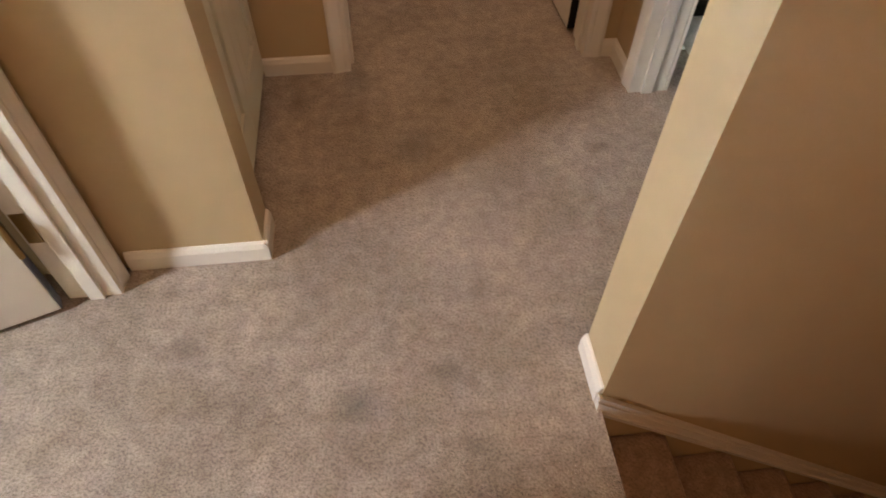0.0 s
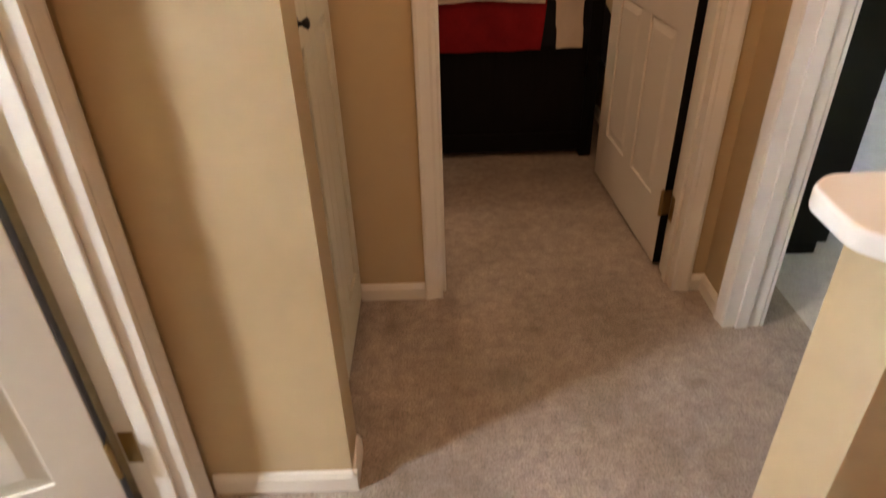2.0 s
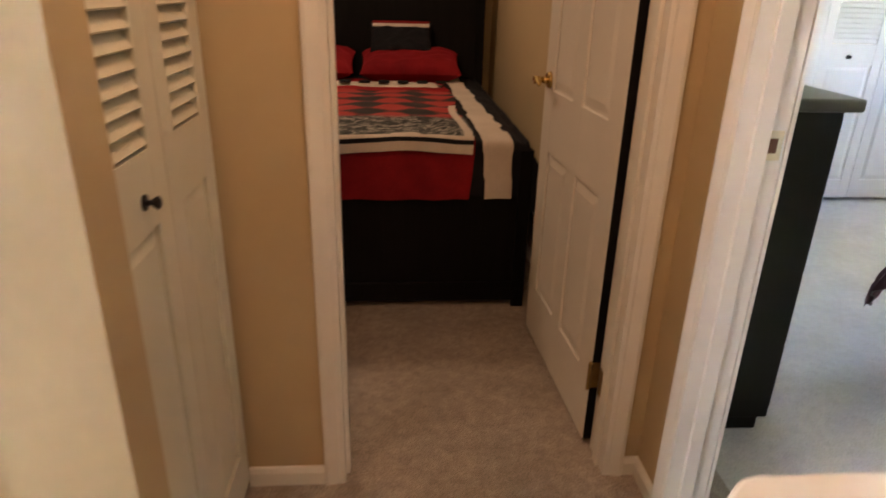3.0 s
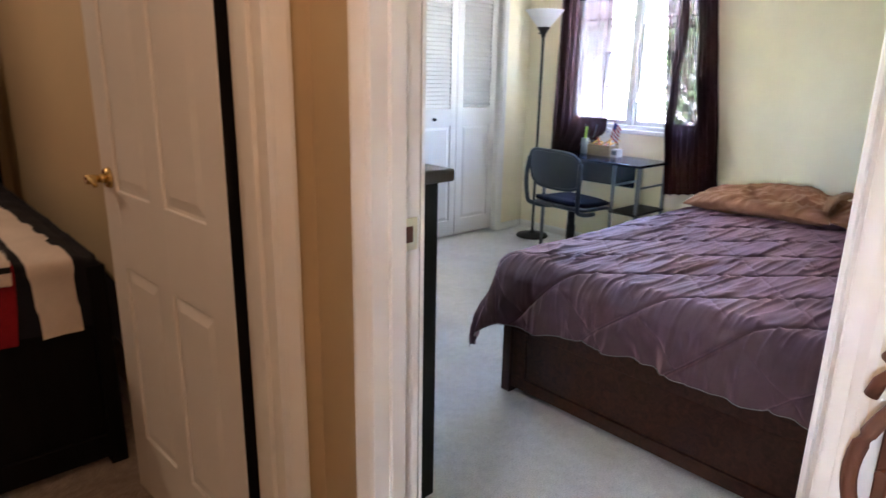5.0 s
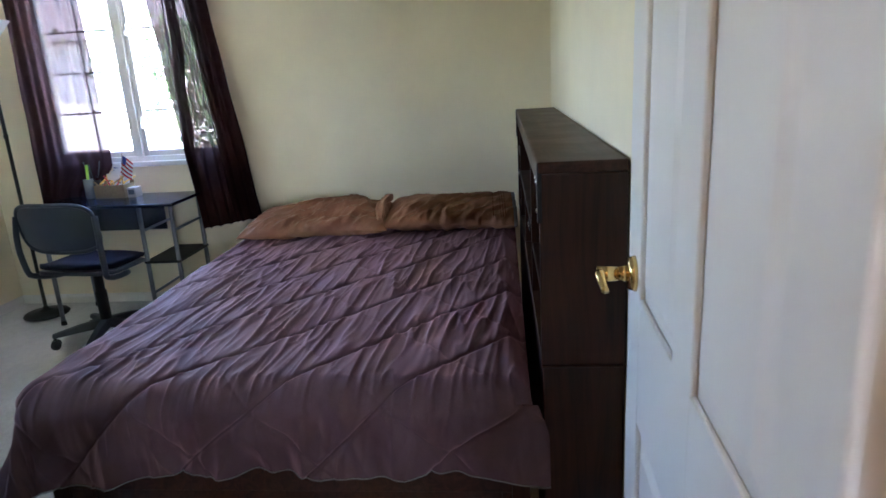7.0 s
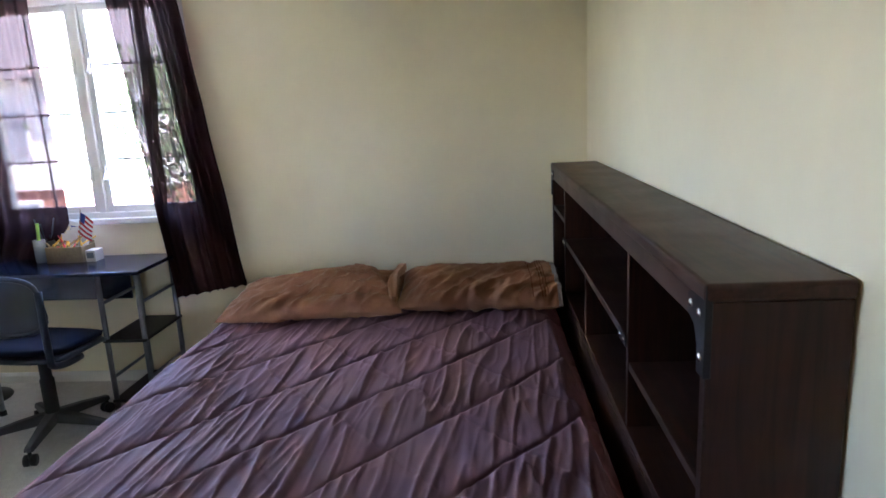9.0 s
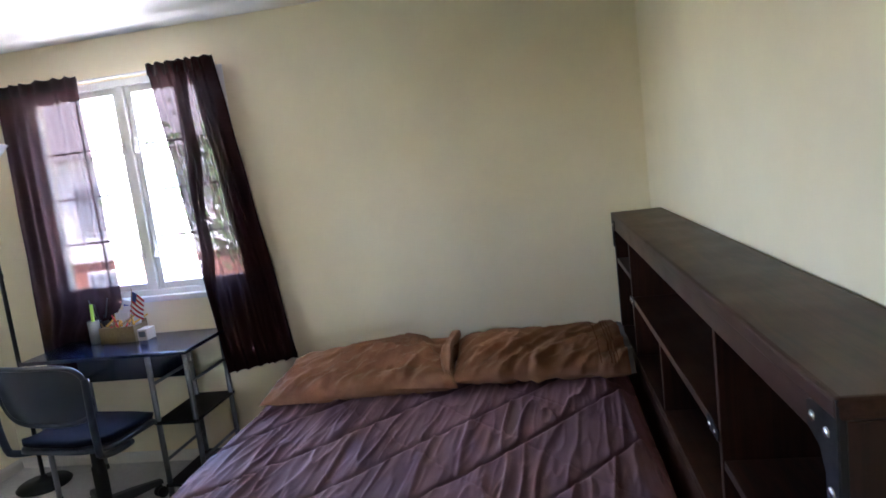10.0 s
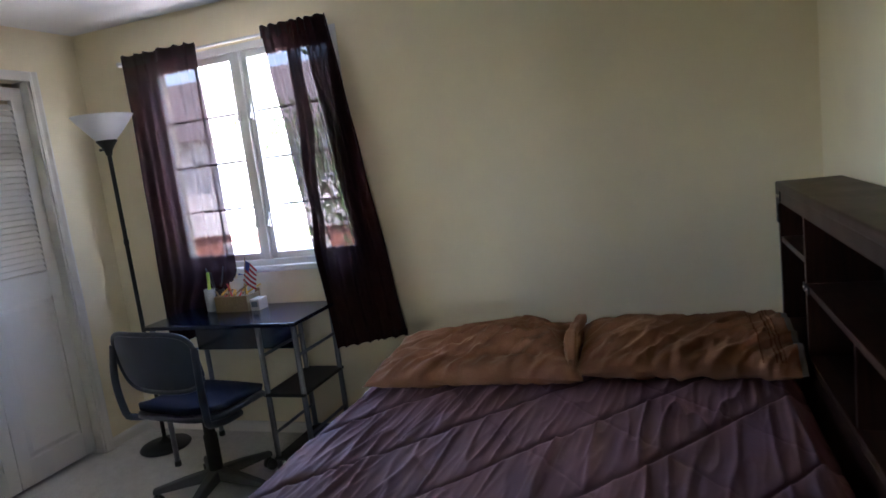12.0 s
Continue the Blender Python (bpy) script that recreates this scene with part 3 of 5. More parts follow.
def bifold_leaf(parent, width, m, knob_at=None, height=2.02, slat_gap=0.031, paint=None):
    """A closet leaf with louvres over a raised panel; local x along it, its front towards local -y."""
    paint = paint or M_CLOSET
    leaf = part("door_leaf", bm_join(
        bm_box(0, 0, 0.02, 0.066, 0.028, height, 0.002, 1), bm_box(width - 0.066, 0, 0.02, width, 0.028, height, 0.002, 1),
        bm_box(0.065, 0.0005, 0.02, width - 0.065, 0.0275, 0.15), bm_box(0.065, 0.0005, 0.93, width - 0.065, 0.0275, 1.065),
        bm_box(0.065, 0.0005, 1.955, width - 0.065, 0.0275, height), bm_box(0.06, 0.010, 0.14, width - 0.06, 0.018, 0.94)), paint, parent)
    leaf.matrix_basis = m
    bm = bmesh.new()
    a, b = 0.066 + 0.010, 0.066 + 0.032
    lo = [bm.verts.new((px, 0.0105, pz)) for px, pz in ((a, 0.16), (width - a, 0.16), (width - a, 0.92), (a, 0.92))]
    hi = [bm.verts.new((px, 0.003, pz)) for px, pz in ((b, 0.182), (width - b, 0.182), (width - b, 0.898), (b, 0.898))]
    bm.faces.new(hi)
    for k in range(4):
        bm.faces.new((lo[k], lo[(k + 1) % 4], hi[(k + 1) % 4], hi[k]))
    bmesh.ops.recalc_face_normals(bm, faces=bm.faces)
    if sum(f.normal.y for f in bm.faces) > 0:
        bmesh.ops.reverse_faces(bm, faces=bm.faces)
    part("panel", bm, paint, leaf)
    sbm = bm_box(0.064, -0.018, -0.003, width - 0.064, 0.018, 0.003)
    me = bpy.data.meshes.new("slat")
    sbm.to_mesh(me)
    sbm.free()
    me.materials.append(paint)
    z = 1.085
    while z < 1.945:
        s = new("slat", me)
        s.parent = leaf
        s.matrix_basis = pose(0, 0.014, z, 54)
        z += slat_gap
    if knob_at:
        k_ = knob_at
        part("knob", bm_join(bm_rod((k_, 0, 0.985), (k_, -0.003, 0.985), 0.014, None, 20), bm_rod((k_, -0.002, 0.985), (k_, -0.016, 0.985), 0.005, None, 12),
                             bm_rod((k_, -0.014, 0.985), (k_, -0.023, 0.985), 0.007, 0.012, 16), bm_rod((k_, -0.023, 0.985), (k_, -0.027, 0.985), 0.012, 0.007, 16)), M_IRON, leaf, "small dark metal knob", True)
    return leaf


hall_closet = tagged(new("door_4"), "closed pale bifold closet doors with louvred tops", "closet door", "", "structure")
# local x runs along -y of the hall: fronts face east
bifold_leaf(hall_closet, 0.305, pose(-0.268, 2.025, 0.016, 0, 0, 90), 0.185)
bifold_leaf(hall_closet, 0.305, pose(-0.268, 2.333, 0.016, 0, 0, 90))
room_closet = tagged(new("door_5"), "closed white bifold closet doors with louvred tops", "closet door", "", "structure")
for i in range(4):
    bifold_leaf(room_closet, 0.444, pose(2.468 + 0.4475 * i, NY + 0.055, 0), 0.20 if i in (1, 2) else None, paint=M_DOOR)

# ---- the bedroom window ----
M_FRAME = painted("window_frame_paint", (0.72, 0.72, 0.70), 0.4, 0.04)


def glass_mat():
    def build(nt, b):
        b.inputs["Base Color"].default_value = (0.97, 0.99, 0.98, 1)
        b.inputs["Transmission Weight"].default_value = 1.0
        b.inputs["Roughness"].default_value = 0.0
        b.inputs["IOR"].default_value = 1.02
    return material("window_glass", build)


M_GLASS = glass_mat()
window = tagged(new("window_1"), "white double casement window with slim glazing bars", "window", "", "structure")
GX = WX + 0.035
frame_w = 0.035
part("window_frame", bm_join(
    bm_box(WX - 0.004, WY0, WZ0 + 0.02, WX + 0.10, WY0 + frame_w, WZ1, 0.003), bm_box(WX - 0.004, WY1 - frame_w, WZ0 + 0.02, WX + 0.10, WY1, WZ1, 0.003),
    bm_box(WX - 0.004, WY0 + frame_w, WZ1 - frame_w, WX + 0.10, WY1 - frame_w, WZ1, 0.003), bm_box(WX - 0.004, WY0 + frame_w, WZ0 + 0.02, WX + 0.10, WY1 - frame_w, WZ0 + 0.05, 0.003),
    bm_box(WX - 0.002, 4.231, WZ0 + 0.05, WX + 0.10, 4.270, WZ1 - frame_w, 0.003)), M_FRAME, window)
part("window_sill", bm_box(WX - 0.035, WY0 - 0.03, WZ0 - 0.012, WX + 0.12, WY1 + 0.03, WZ0 + 0.02, 0.006, 3), M_FRAME, window)
for a, b in ((WY0 + frame_w, 4.231), (4.270, WY1 - frame_w)):
    s = 0.034
    za, zb = WZ0 + 0.052, WZ1 - frame_w - 0.002
    sash = part("sash", bm_join(
        bm_box(GX - 0.018, a + 0.002, za, GX + 0.018, a + s, zb, 0.003), bm_box(GX - 0.018, b - s, za, GX + 0.018, b - 0.002, zb, 0.003),
        bm_box(GX - 0.0175, a + s, za, GX + 0.0175, b - s, za + s, 0.003), bm_box(GX - 0.0175, a + s, zb - s, GX + 0.0175, b - s, zb, 0.003)), M_FRAME, window)
    pane = part("pane", bm_box(GX + 0.001, a + s - 0.004, za + s - 0.004, GX + 0.004, b - s + 0.004, zb - s + 0.004), M_GLASS, sash, "clear window glass")
    pane.visible_shadow = False
    for z in (1.262, 1.510, 1.757):
        part("glazing_bar", bm_box(GX + 0.006, a + s, z - 0.006, GX + 0.016, b - s, z + 0.006, 0.002, 1), M_FRAME, sash)
    part("glazing_bar", bm_box(GX + 0.0055, (a + b) / 2 - 0.006, za + s, GX + 0.0165, (a + b) / 2 + 0.006, zb - s, 0.002, 1), M_FRAME, sash)
    lock = a + 0.018 if a > 4 else b - 0.018
    for z in (1.19, 1.75):
        part("sash_lock", bm_join(bm_box(GX - 0.030, lock - 0.008, z - 0.04, GX - 0.018, lock + 0.008, z + 0.04, 0.003), bm_rod((GX - 0.030, lock, z), (GX - 0.044, lock, z - 0.035), 0.005, 0.006, 10)), M_FRAME, sash)


def plain_window(name, label, m, width, height):
    """A fixed window: a white frame round one pane, standing in local x and z."""
    root = tagged(new(name), label, "window", "", "structure")
    root.matrix_basis = m
    f = 0.03
    part("window_frame", bm_join(
        bm_box(0, -0.02, 0, f, 0.02, height, 0.003), bm_box(width - f, -0.02, 0, width, 0.02, height, 0.003),
        bm_box(f, -0.019, 0, width - f, 0.019, f, 0.003), bm_box(f, -0.019, height - f, width - f, 0.019, height, 0.003)), M_FRAME, root)
    glass = part("pane", bm_box(f - 0.004, -0.002, f - 0.004, width - f + 0.004, 0.002, height - f + 0.004), M_GLASS, root, "clear window glass")
    glass.visible_shadow = False


# window added out of view beside the closets, to light the bedroom
plain_window("fill_window", "unseen white window added to brighten the bedroom", pose(NW0, NY + 0.06, NZ0), NW1 - NW0, NZ1 - NZ0)
# assumed window, placed where the bathroom's daylight seems to enter
plain_window("window_3", "assumed white bathroom window, out of view", pose(-2.65, 0.45, 1.38, 0, 0, 90), 0.50, 0.52)

# ---- things of the plum bedroom, shifted and scaled together to fit the camera's view ----
BASE = Matrix.Translation((0.083, 0.1575, 0)) @ Matrix.Scale(0.9715, 4)


def sheer_mat():
    """Thin dark voile: lets a little straight through, scatters some, brown otherwise."""
    def build(nt, b):
        v = coords(nt)
        out = nt.nodes["Material Output"]
        dif = nd(nt, "ShaderNodeBsdfDiffuse")
        tl = nd(nt, "ShaderNodeBsdfTranslucent")
        tr = nd(nt, "ShaderNodeBsdfTransparent")
        col = ramp(nt, noise_of(nt, v, 300.0, 2), [(0.3, (0.020, 0.008, 0.0078)), (0.7, (0.036, 0.0145, 0.0135))])
        nt.links.new(col, dif.inputs["Color"])
        tl.inputs["Color"].default_value = (0.070, 0.036, 0.040, 1)
        tr.inputs["Color"].default_value = (0.95, 0.90, 0.95, 1)
        m1 = nd(nt, "ShaderNodeMixShader", Fac=0.10)
        nt.links.new(dif.outputs[0], m1.inputs[1])
        nt.links.new(tl.outputs[0], m1.inputs[2])
        m2 = nd(nt, "ShaderNodeMixShader", Fac=0.04)
        nt.links.new(m1.outputs[0], m2.inputs[1])
        nt.links.new(tr.outputs[0], m2.inputs[2])
        nt.links.new(m2.outputs[0], out.inputs["Surface"])
    return material("brown_sheer_fabric", build)


M_SHEER = sheer_mat()


def smooth(a, b, x):
    t = min(1.0, max(0.0, (x - a) / (b - a)))
    return t * t * (3 - 2 * t)


def curtain(name, label, left, right, bottom, folds, seed, pinch):
    """A hanging panel: left(z), right(z) give its edges; folds gather it."""
    top = 2.178
    root = thing(name, label, "curtain", "curtains of the bedroom window")

    def fn(u, v):
        uu = u + 0.035 * math.sin(u * 9 + seed) * (1 - u) * u * 4
        z = top - v * (top - bottom(u))
        y = left(z) + (right(z) - left(z)) * uu
        amp = 0.010 + 0.004 * v
        x = 4.545 + amp * math.sin(u * folds * math.tau + seed + 0.6 * math.sin(v * 3 + seed)) + 0.006 * noise.noise((u * 7, v * 4, seed))
        x += pinch * math.exp(-((u - 0.45) / 0.10) ** 2) * 0.02 * math.sin(v * 2)
        return (x, y + 0.010 * noise.noise((u * 3, v * 5, seed + 3)), z + 0.004 * math.sin(u * folds * math.tau))
    part("panel", bm_grid(150, 60, fn), M_SHEER, root, "", True)

    def header(u, v):
        x, y, z = fn(u, 0)
        return (x - 0.004 + 0.004 * math.sin(u * 44), y, z + 0.012 - v * 0.062 + 0.006 * noise.noise((u * 14, seed, 0)))
    part("heading", bm_grid(100, 4, header), M_BLACKBROWN, root, "gathered dark heading", True)

    def hem(u, v):
        x, y, z = fn(u, 1)
        return (x - 0.003, y, z + v * 0.035)
    part("hem", bm_grid(80, 2, hem), M_SHEER, root, "", True)
    if pinch < 0:
        return root

    # second layers where the cloth bunches
    def gather(u, v):
        c = max(0.09, 0.46 - 0.52 * v)
        x, y, z = fn(min(1, max(0, c + (u - 0.5) * 0.16)), v)
        return (x - 0.008 - 0.004 * math.sin(u * 12), y, z)
    part("gathered_fold", bm_grid(14, 40, gather), M_SHEER, root, "", True)

    def gather2(u, v):
        x, y, z = fn(min(1, max(0, 0.80 + (u - 0.5) * 0.34)), v)
        return (x - 0.010 - 0.004 * math.sin(u * 22), y, z)
    part("gathered_fold", bm_grid(24, 40, gather2), M_SHEER, root, "", True)
    return root


M_BLACKBROWN = cloth("dark_brown_heading", (0.012, 0.006, 0.006), (0.022, 0.011, 0.011))
curtain("curtain", "dark brown sheer curtain hanging behind the desk",
        lambda z: 4.875 + 0.03 * (1 - smooth(0.6, 2.1, z)),
        lambda z: 4.380 - 0.012 * (1 - smooth(1.05, 2.1, z)) + 0.17 * (1 - smooth(0.76, 0.98, z)),
        lambda u: 0.60, 6, 1.3, -1.0)
curtain("curtain", "dark brown sheer curtain bunched to one side",
        lambda z: 3.965 - 0.105 * (2.12 - z),
        lambda z: 3.592 - 0.133 * (2.1 - z),
        lambda u: 0.525 + 0.065 * u, 7, 4.1, 1.0)
rod = thing("curtain_rod", "slim white curtain rod over the window", "curtain rod")
part("rod", bm_rod((4.572, 3.615, 2.160), (4.572, 4.93, 2.160), 0.007, None, 14), M_FRAME, rod, "", True)
for y in (3.63, 4.92):
    part("bracket", bm_box(4.566, y - 0.008, 2.145, WX, y + 0.008, 2.172, 0.003), M_FRAME, rod)

# floor lamp
LX, LY = 4.405, 4.935
lampt = thing("floor_lamp", "black torchiere floor lamp with a white bowl shade", "lamp")
part("base", bm_lathe([(0.02, 0), (0.135, 0), (0.14, 0.008), (0.13, 0.02), (0.05, 0.032), (0.02, 0.045), (0.014, 0.06)], 40, (LX, LY)), M_BLACK, lampt, "", True)
part("pole", bm_lathe([(0.011, 0.05), (0.011, 0.60), (0.014, 0.605), (0.014, 0.625), (0.011, 0.63), (0.011, 1.18), (0.014, 1.185), (0.014, 1.205), (0.011, 1.21), (0.011, 1.68), (0.016, 1.70)], 20, (LX, LY)), M_BLACK, lampt, "", True)
part("collar", bm_join(bm_lathe([(0.015, 1.67), (0.022, 1.70), (0.045, 1.735), (0.052, 1.742), (0.052, 1.75), (0.03, 1.752)], 28, (LX, LY)), bm_rod((LX - 0.03, LY, 1.70), (LX - 0.055, LY, 1.70), 0.005, 0.007, 10)), M_BLACK, lampt, "", True)


def shade_mat():
    def build(nt, b):
        b.inputs["Base Color"].default_value = (0.80, 0.80, 0.78, 1)
        b.inputs["Roughness"].default_value = 0.45
        b.inputs["Subsurface Weight"].default_value = 0.3
        b.inputs["Subsurface Radius"].default_value = (0.02, 0.02, 0.02)
        bump(nt, b, noise_of(nt, coords(nt), 30.0, 3), 0.05, 0.001)
    return material("frosted_white_shade", build)


M_SHADE = shade_mat()
part("shade", bm_lathe([(0.03, 1.748), (0.052, 1.752), (0.085, 1.79), (0.125, 1.84), (0.152, 1.876), (0.155, 1.88), (0.149, 1.879), (0.121, 1.845), (0.08, 1.795), (0.03, 1.757)], 44, (LX, LY)), M_SHADE, lampt, "frosted white plastic bowl", True)

# desk
DZ, DX0, DX1, DY0, DY1 = 0.770, 4.175, 4.600, 3.800, 4.715
desk = thing("desk", "small blue-black topped desk with grey metal legs", "desk")
part("desktop", bm_box(DX0, DY0, DZ - 0.020, DX1, DY1, DZ, 0.005, 3), M_DESK, desk)
part("modesty_panel", bm_box(4.49, 4.03, 0.545, 4.502, 4.66, 0.735, 0.002, 1), M_DESK, desk)
legs = [(4.205, 4.672), (4.205, 4.030), (4.205, 3.828), (4.570, 4.672), (4.570, 4.030), (4.570, 3.828)]
for x, y in legs:
    leg = part("leg", bm_rod((x, y, 0.025), (x, y, DZ - 0.02), 0.0135, None, 18), M_STEEL, desk, "", True)
    part("foot", bm_rod((x, y, 0), (x, y, 0.028), 0.018, 0.016, 16), M_BLACK, leg, "", True)
for y in (3.828, 4.030):
    for z in (0.60, 0.20):
        part("crossbar", bm_rod((4.205, y, z), (4.570, y, z), 0.008, None, 12), M_STEEL, desk, "", True)
part("crossbar", bm_rod((4.205, 4.672, 0.55), (4.570, 4.672, 0.55), 0.008, None, 12), M_STEEL, desk, "", True)
for z in (0.405, 0.075):
    part("shelf", bm_box(4.185, 3.815, z - 0.008, 4.592, 4.043, z + 0.008, 0.004, 2), M_BLACK, desk)

# things on the desk
M_CARD = cloth("cardboard_box", (0.26, 0.19, 0.10), (0.34, 0.26, 0.15), 120.0, 0.0)
M_PAPER = painted("white_paper", (0.78, 0.78, 0.76), 0.7, 0.03)
M_YELLOW = plastic("yellow_paint", (0.75, 0.45, 0.05), 0.4)
M_GREEN = plastic("lime_plastic", (0.32, 0.55, 0.05), 0.35)
M_CLEAR = plastic("cloudy_plastic", (0.20, 0.22, 0.22), 0.25)
M_BLUE = plastic("blue_print", (0.03, 0.06, 0.30), 0.5)
M_REDP = plastic("red_print", (0.50, 0.02, 0.03), 0.5)
tray = thing("desk_organizer", "tan cardboard organizer box full of pencils and papers", "organizer")
part("box", bm_join(bm_box(4.43, 4.235, DZ, 4.555, 4.44, DZ + 0.006), bm_box(4.43, 4.235, DZ, 4.436, 4.44, DZ + 0.085, 0.001, 1), bm_box(4.549, 4.235, DZ, 4.555, 4.44, DZ + 0.10, 0.001, 1),
                    bm_box(4.436, 4.235, DZ, 4.549, 4.241, DZ + 0.085, 0.001, 1), bm_box(4.436, 4.434, DZ, 4.549, 4.44, DZ + 0.085, 0.001, 1)), M_CARD, tray)
random.seed(5)
for k in range(15):
    y = 4.25 + 0.012 * k
    z = DZ + 0.075 + random.random() * 0.02
    part("pencil", bm_rod((4.44 + random.random() * 0.03, y, z), (4.53, y + random.uniform(-0.06, 0.09), z + 0.015 + random.random() * 0.045), 0.0055, 0.0042, 8), (M_YELLOW, M_YELLOW, M_CARD, M_REDP)[k % 4], tray)
for k in range(3):
    part("card", bm_box(4.50 + 0.012 * k, 4.30 - 0.02 * k, DZ + 0.02, 4.502 + 0.012 * k, 4.38 - 0.02 * k, DZ + 0.15 + 0.015 * k), M_PAPER, tray)
jar = thing("pen_jar", "cloudy plastic jar holding a lime marker", "jar")
part("body", bm_lathe([(0.026, DZ), (0.030, DZ + 0.01), (0.030, DZ + 0.125), (0.027, DZ + 0.125), (0.027, DZ + 0.012)], 24, (4.47, 4.495)), M_CLEAR, jar, "", True)
part("marker", bm_rod((4.468, 4.500, DZ + 0.02), (4.474, 4.490, DZ + 0.215), 0.0095, 0.0085, 14), M_GREEN, jar, "lime green marker", True)
cup = thing("pen_cup", "dark pen cup standing behind the organizer", "cup")
part("cup", bm_lathe([(0.03, DZ), (0.034, DZ + 0.004), (0.038, DZ + 0.11), (0.035, DZ + 0.11), (0.031, DZ + 0.012)], 24, (4.53, 4.49)), M_BLACK, cup, "", True)
for k in range(4):
    a = k * 1.7
    part("pen", bm_rod((4.53, 4.49, DZ + 0.02), (4.53 + 0.05 * math.cos(a), 4.49 + 0.05 * math.sin(a), DZ + 0.21 + 0.02 * (k % 2)), 0.004, None, 8), (M_BLACK, M_GREYP)[k % 2], cup)
flag = thing("desk_flag", "tiny red and white striped flag on a stick", "flag")
part("stick", bm_rod((4.46, 4.262, DZ + 0.08), (4.455, 4.222, DZ + 0.285), 0.0022, None, 8), M_CARD, flag)


def flag_piece(a0, a1, h0, h1):
    def fn(u, v):
        a = a0 + (a1 - a0) * u
        h = h0 + (h1 - h0) * v
        base = Vector((4.456, 4.228, DZ + 0.270))
        down = Vector((0.02, 0.30, -1)).normalized()
        side = Vector((0.15, -1.0, -0.28)).normalized()
        wave = 0.006 * math.sin(a * 60 + h * 30)
        return base + down * h * 1.5 + side * a * 0.9 + Vector((wave, 0, -a * 0.5))
    return bm_grid(10, 4, fn)


for k in range(9):
    part("stripe", flag_piece(0.0 if k > 3 else 0.028, 0.075, k * 0.0085, (k + 1) * 0.0085), (M_REDP, M_PAPER)[k % 2], flag)
part("canton", flag_piece(0.0, 0.028, 0.0, 0.034), M_BLUE, flag)
notebook = thing("notebook", "white paper notebook leaning by the window", "notebook")
part("cover", bm_box(-0.004, -0.05, 0, 0.004, 0.05, 0.15, 0.002, 1), M_PAPER, notebook)
part("print", bm_join(bm_box(-0.0052, -0.042, 0.09, -0.004, 0.0, 0.135), bm_box(-0.0052, 0.008, 0.105, -0.004, 0.042, 0.13), bm_box(-0.0052, -0.04, 0.06, -0.004, 0.04, 0.066)), M_BLUE, notebook)
notebook.matrix_basis = BASE @ pose(4.545, 4.345, DZ + 0.001, 10, 8, -12) @ Matrix.Scale(1.35, 4)
tinbox = thing("paper_box", "small cream paper box on the desk", "box")
part("box", bm_box(4.44, 4.172, DZ, 4.52, 4.226, DZ + 0.062, 0.003, 2), M_CREAMCLOTH, tinbox)
part("label", bm_box(4.4388, 4.18, DZ + 0.02, 4.4398, 4.218, DZ + 0.05), M_CLEAR, tinbox)

# swivel chair, its back to the room
chair = thing("office_chair", "slate blue plastic swivel chair pulled up to the desk", "chair", "", pose(3.950, 4.215, 0, 0, 0, -7))


def shell(u, v):
    a = (u - 0.5) * 2
    b = (v - 0.5) * 2
    r = (abs(a) ** 4 + abs(b) ** 4) ** 0.25
    s = 1.0 if r < 1e-6 else max(abs(a), abs(b)) / r
    a, b = a * s, b * s
    y = a * 0.246
    z = 0.735 + b * 0.135
    x = -0.235 + 0.055 * a * a - 0.030 * (b * 0.8 + 0.2) + 0.012 * b * b
    return (x, y, z)


def thick(bm, d):
    """Give a sheet a thickness d along its normals."""
    bm.normal_update()
    ext = bmesh.ops.solidify(bm, geom=list(bm.faces), thickness=d)
    bmesh.ops.recalc_face_normals(bm, faces=bm.faces)
    return bm


back = part("backrest", thick(bm_grid(28, 20, shell), 0.014), M_SLATE, chair, "", True)
rim = []
for k in range(72):
    a = k / 72 * math.tau
    ca, sa = math.cos(a), math.sin(a)
    m_ = max(abs(ca), abs(sa))
    p_ = shell(0.5 + 0.5 * ca / m_, 0.5 + 0.5 * sa / m_)
    rim.append(p_)
part("rim", bm_tube(rim, 0.011, 10, True), M_SLATE, back, "smooth rolled edge", True)
part("cushion", bm_grid(18, 14, lambda u, v: Vector(shell(0.08 + 0.84 * u, 0.08 + 0.84 * v)) + Vector((0.012 + 0.02 * (u * (1 - u) * v * (1 - v)) * 16, 0, 0))), M_NAVY, back, "navy fabric pad", True)


def seat_fn(zoff, half, bulge):
    def fn(u, v):
        a, b = (u - 0.5) * 2, (v - 0.5) * 2
        r = (abs(a) ** 4 + abs(b) ** 4) ** 0.25
        s = 1.0 if r < 1e-6 else max(abs(a), abs(b)) / r
        a, b = a * s, b * s
        return (0.02 + a * half, b * (half + 0.005), zoff + bulge * (1 - a ** 4) * (1 - b ** 4) + 0.02 * smooth(0.4, 1.0, abs(a) if a < 0 else 0) - 0.025 * smooth(0.5, 1, a))
    return fn


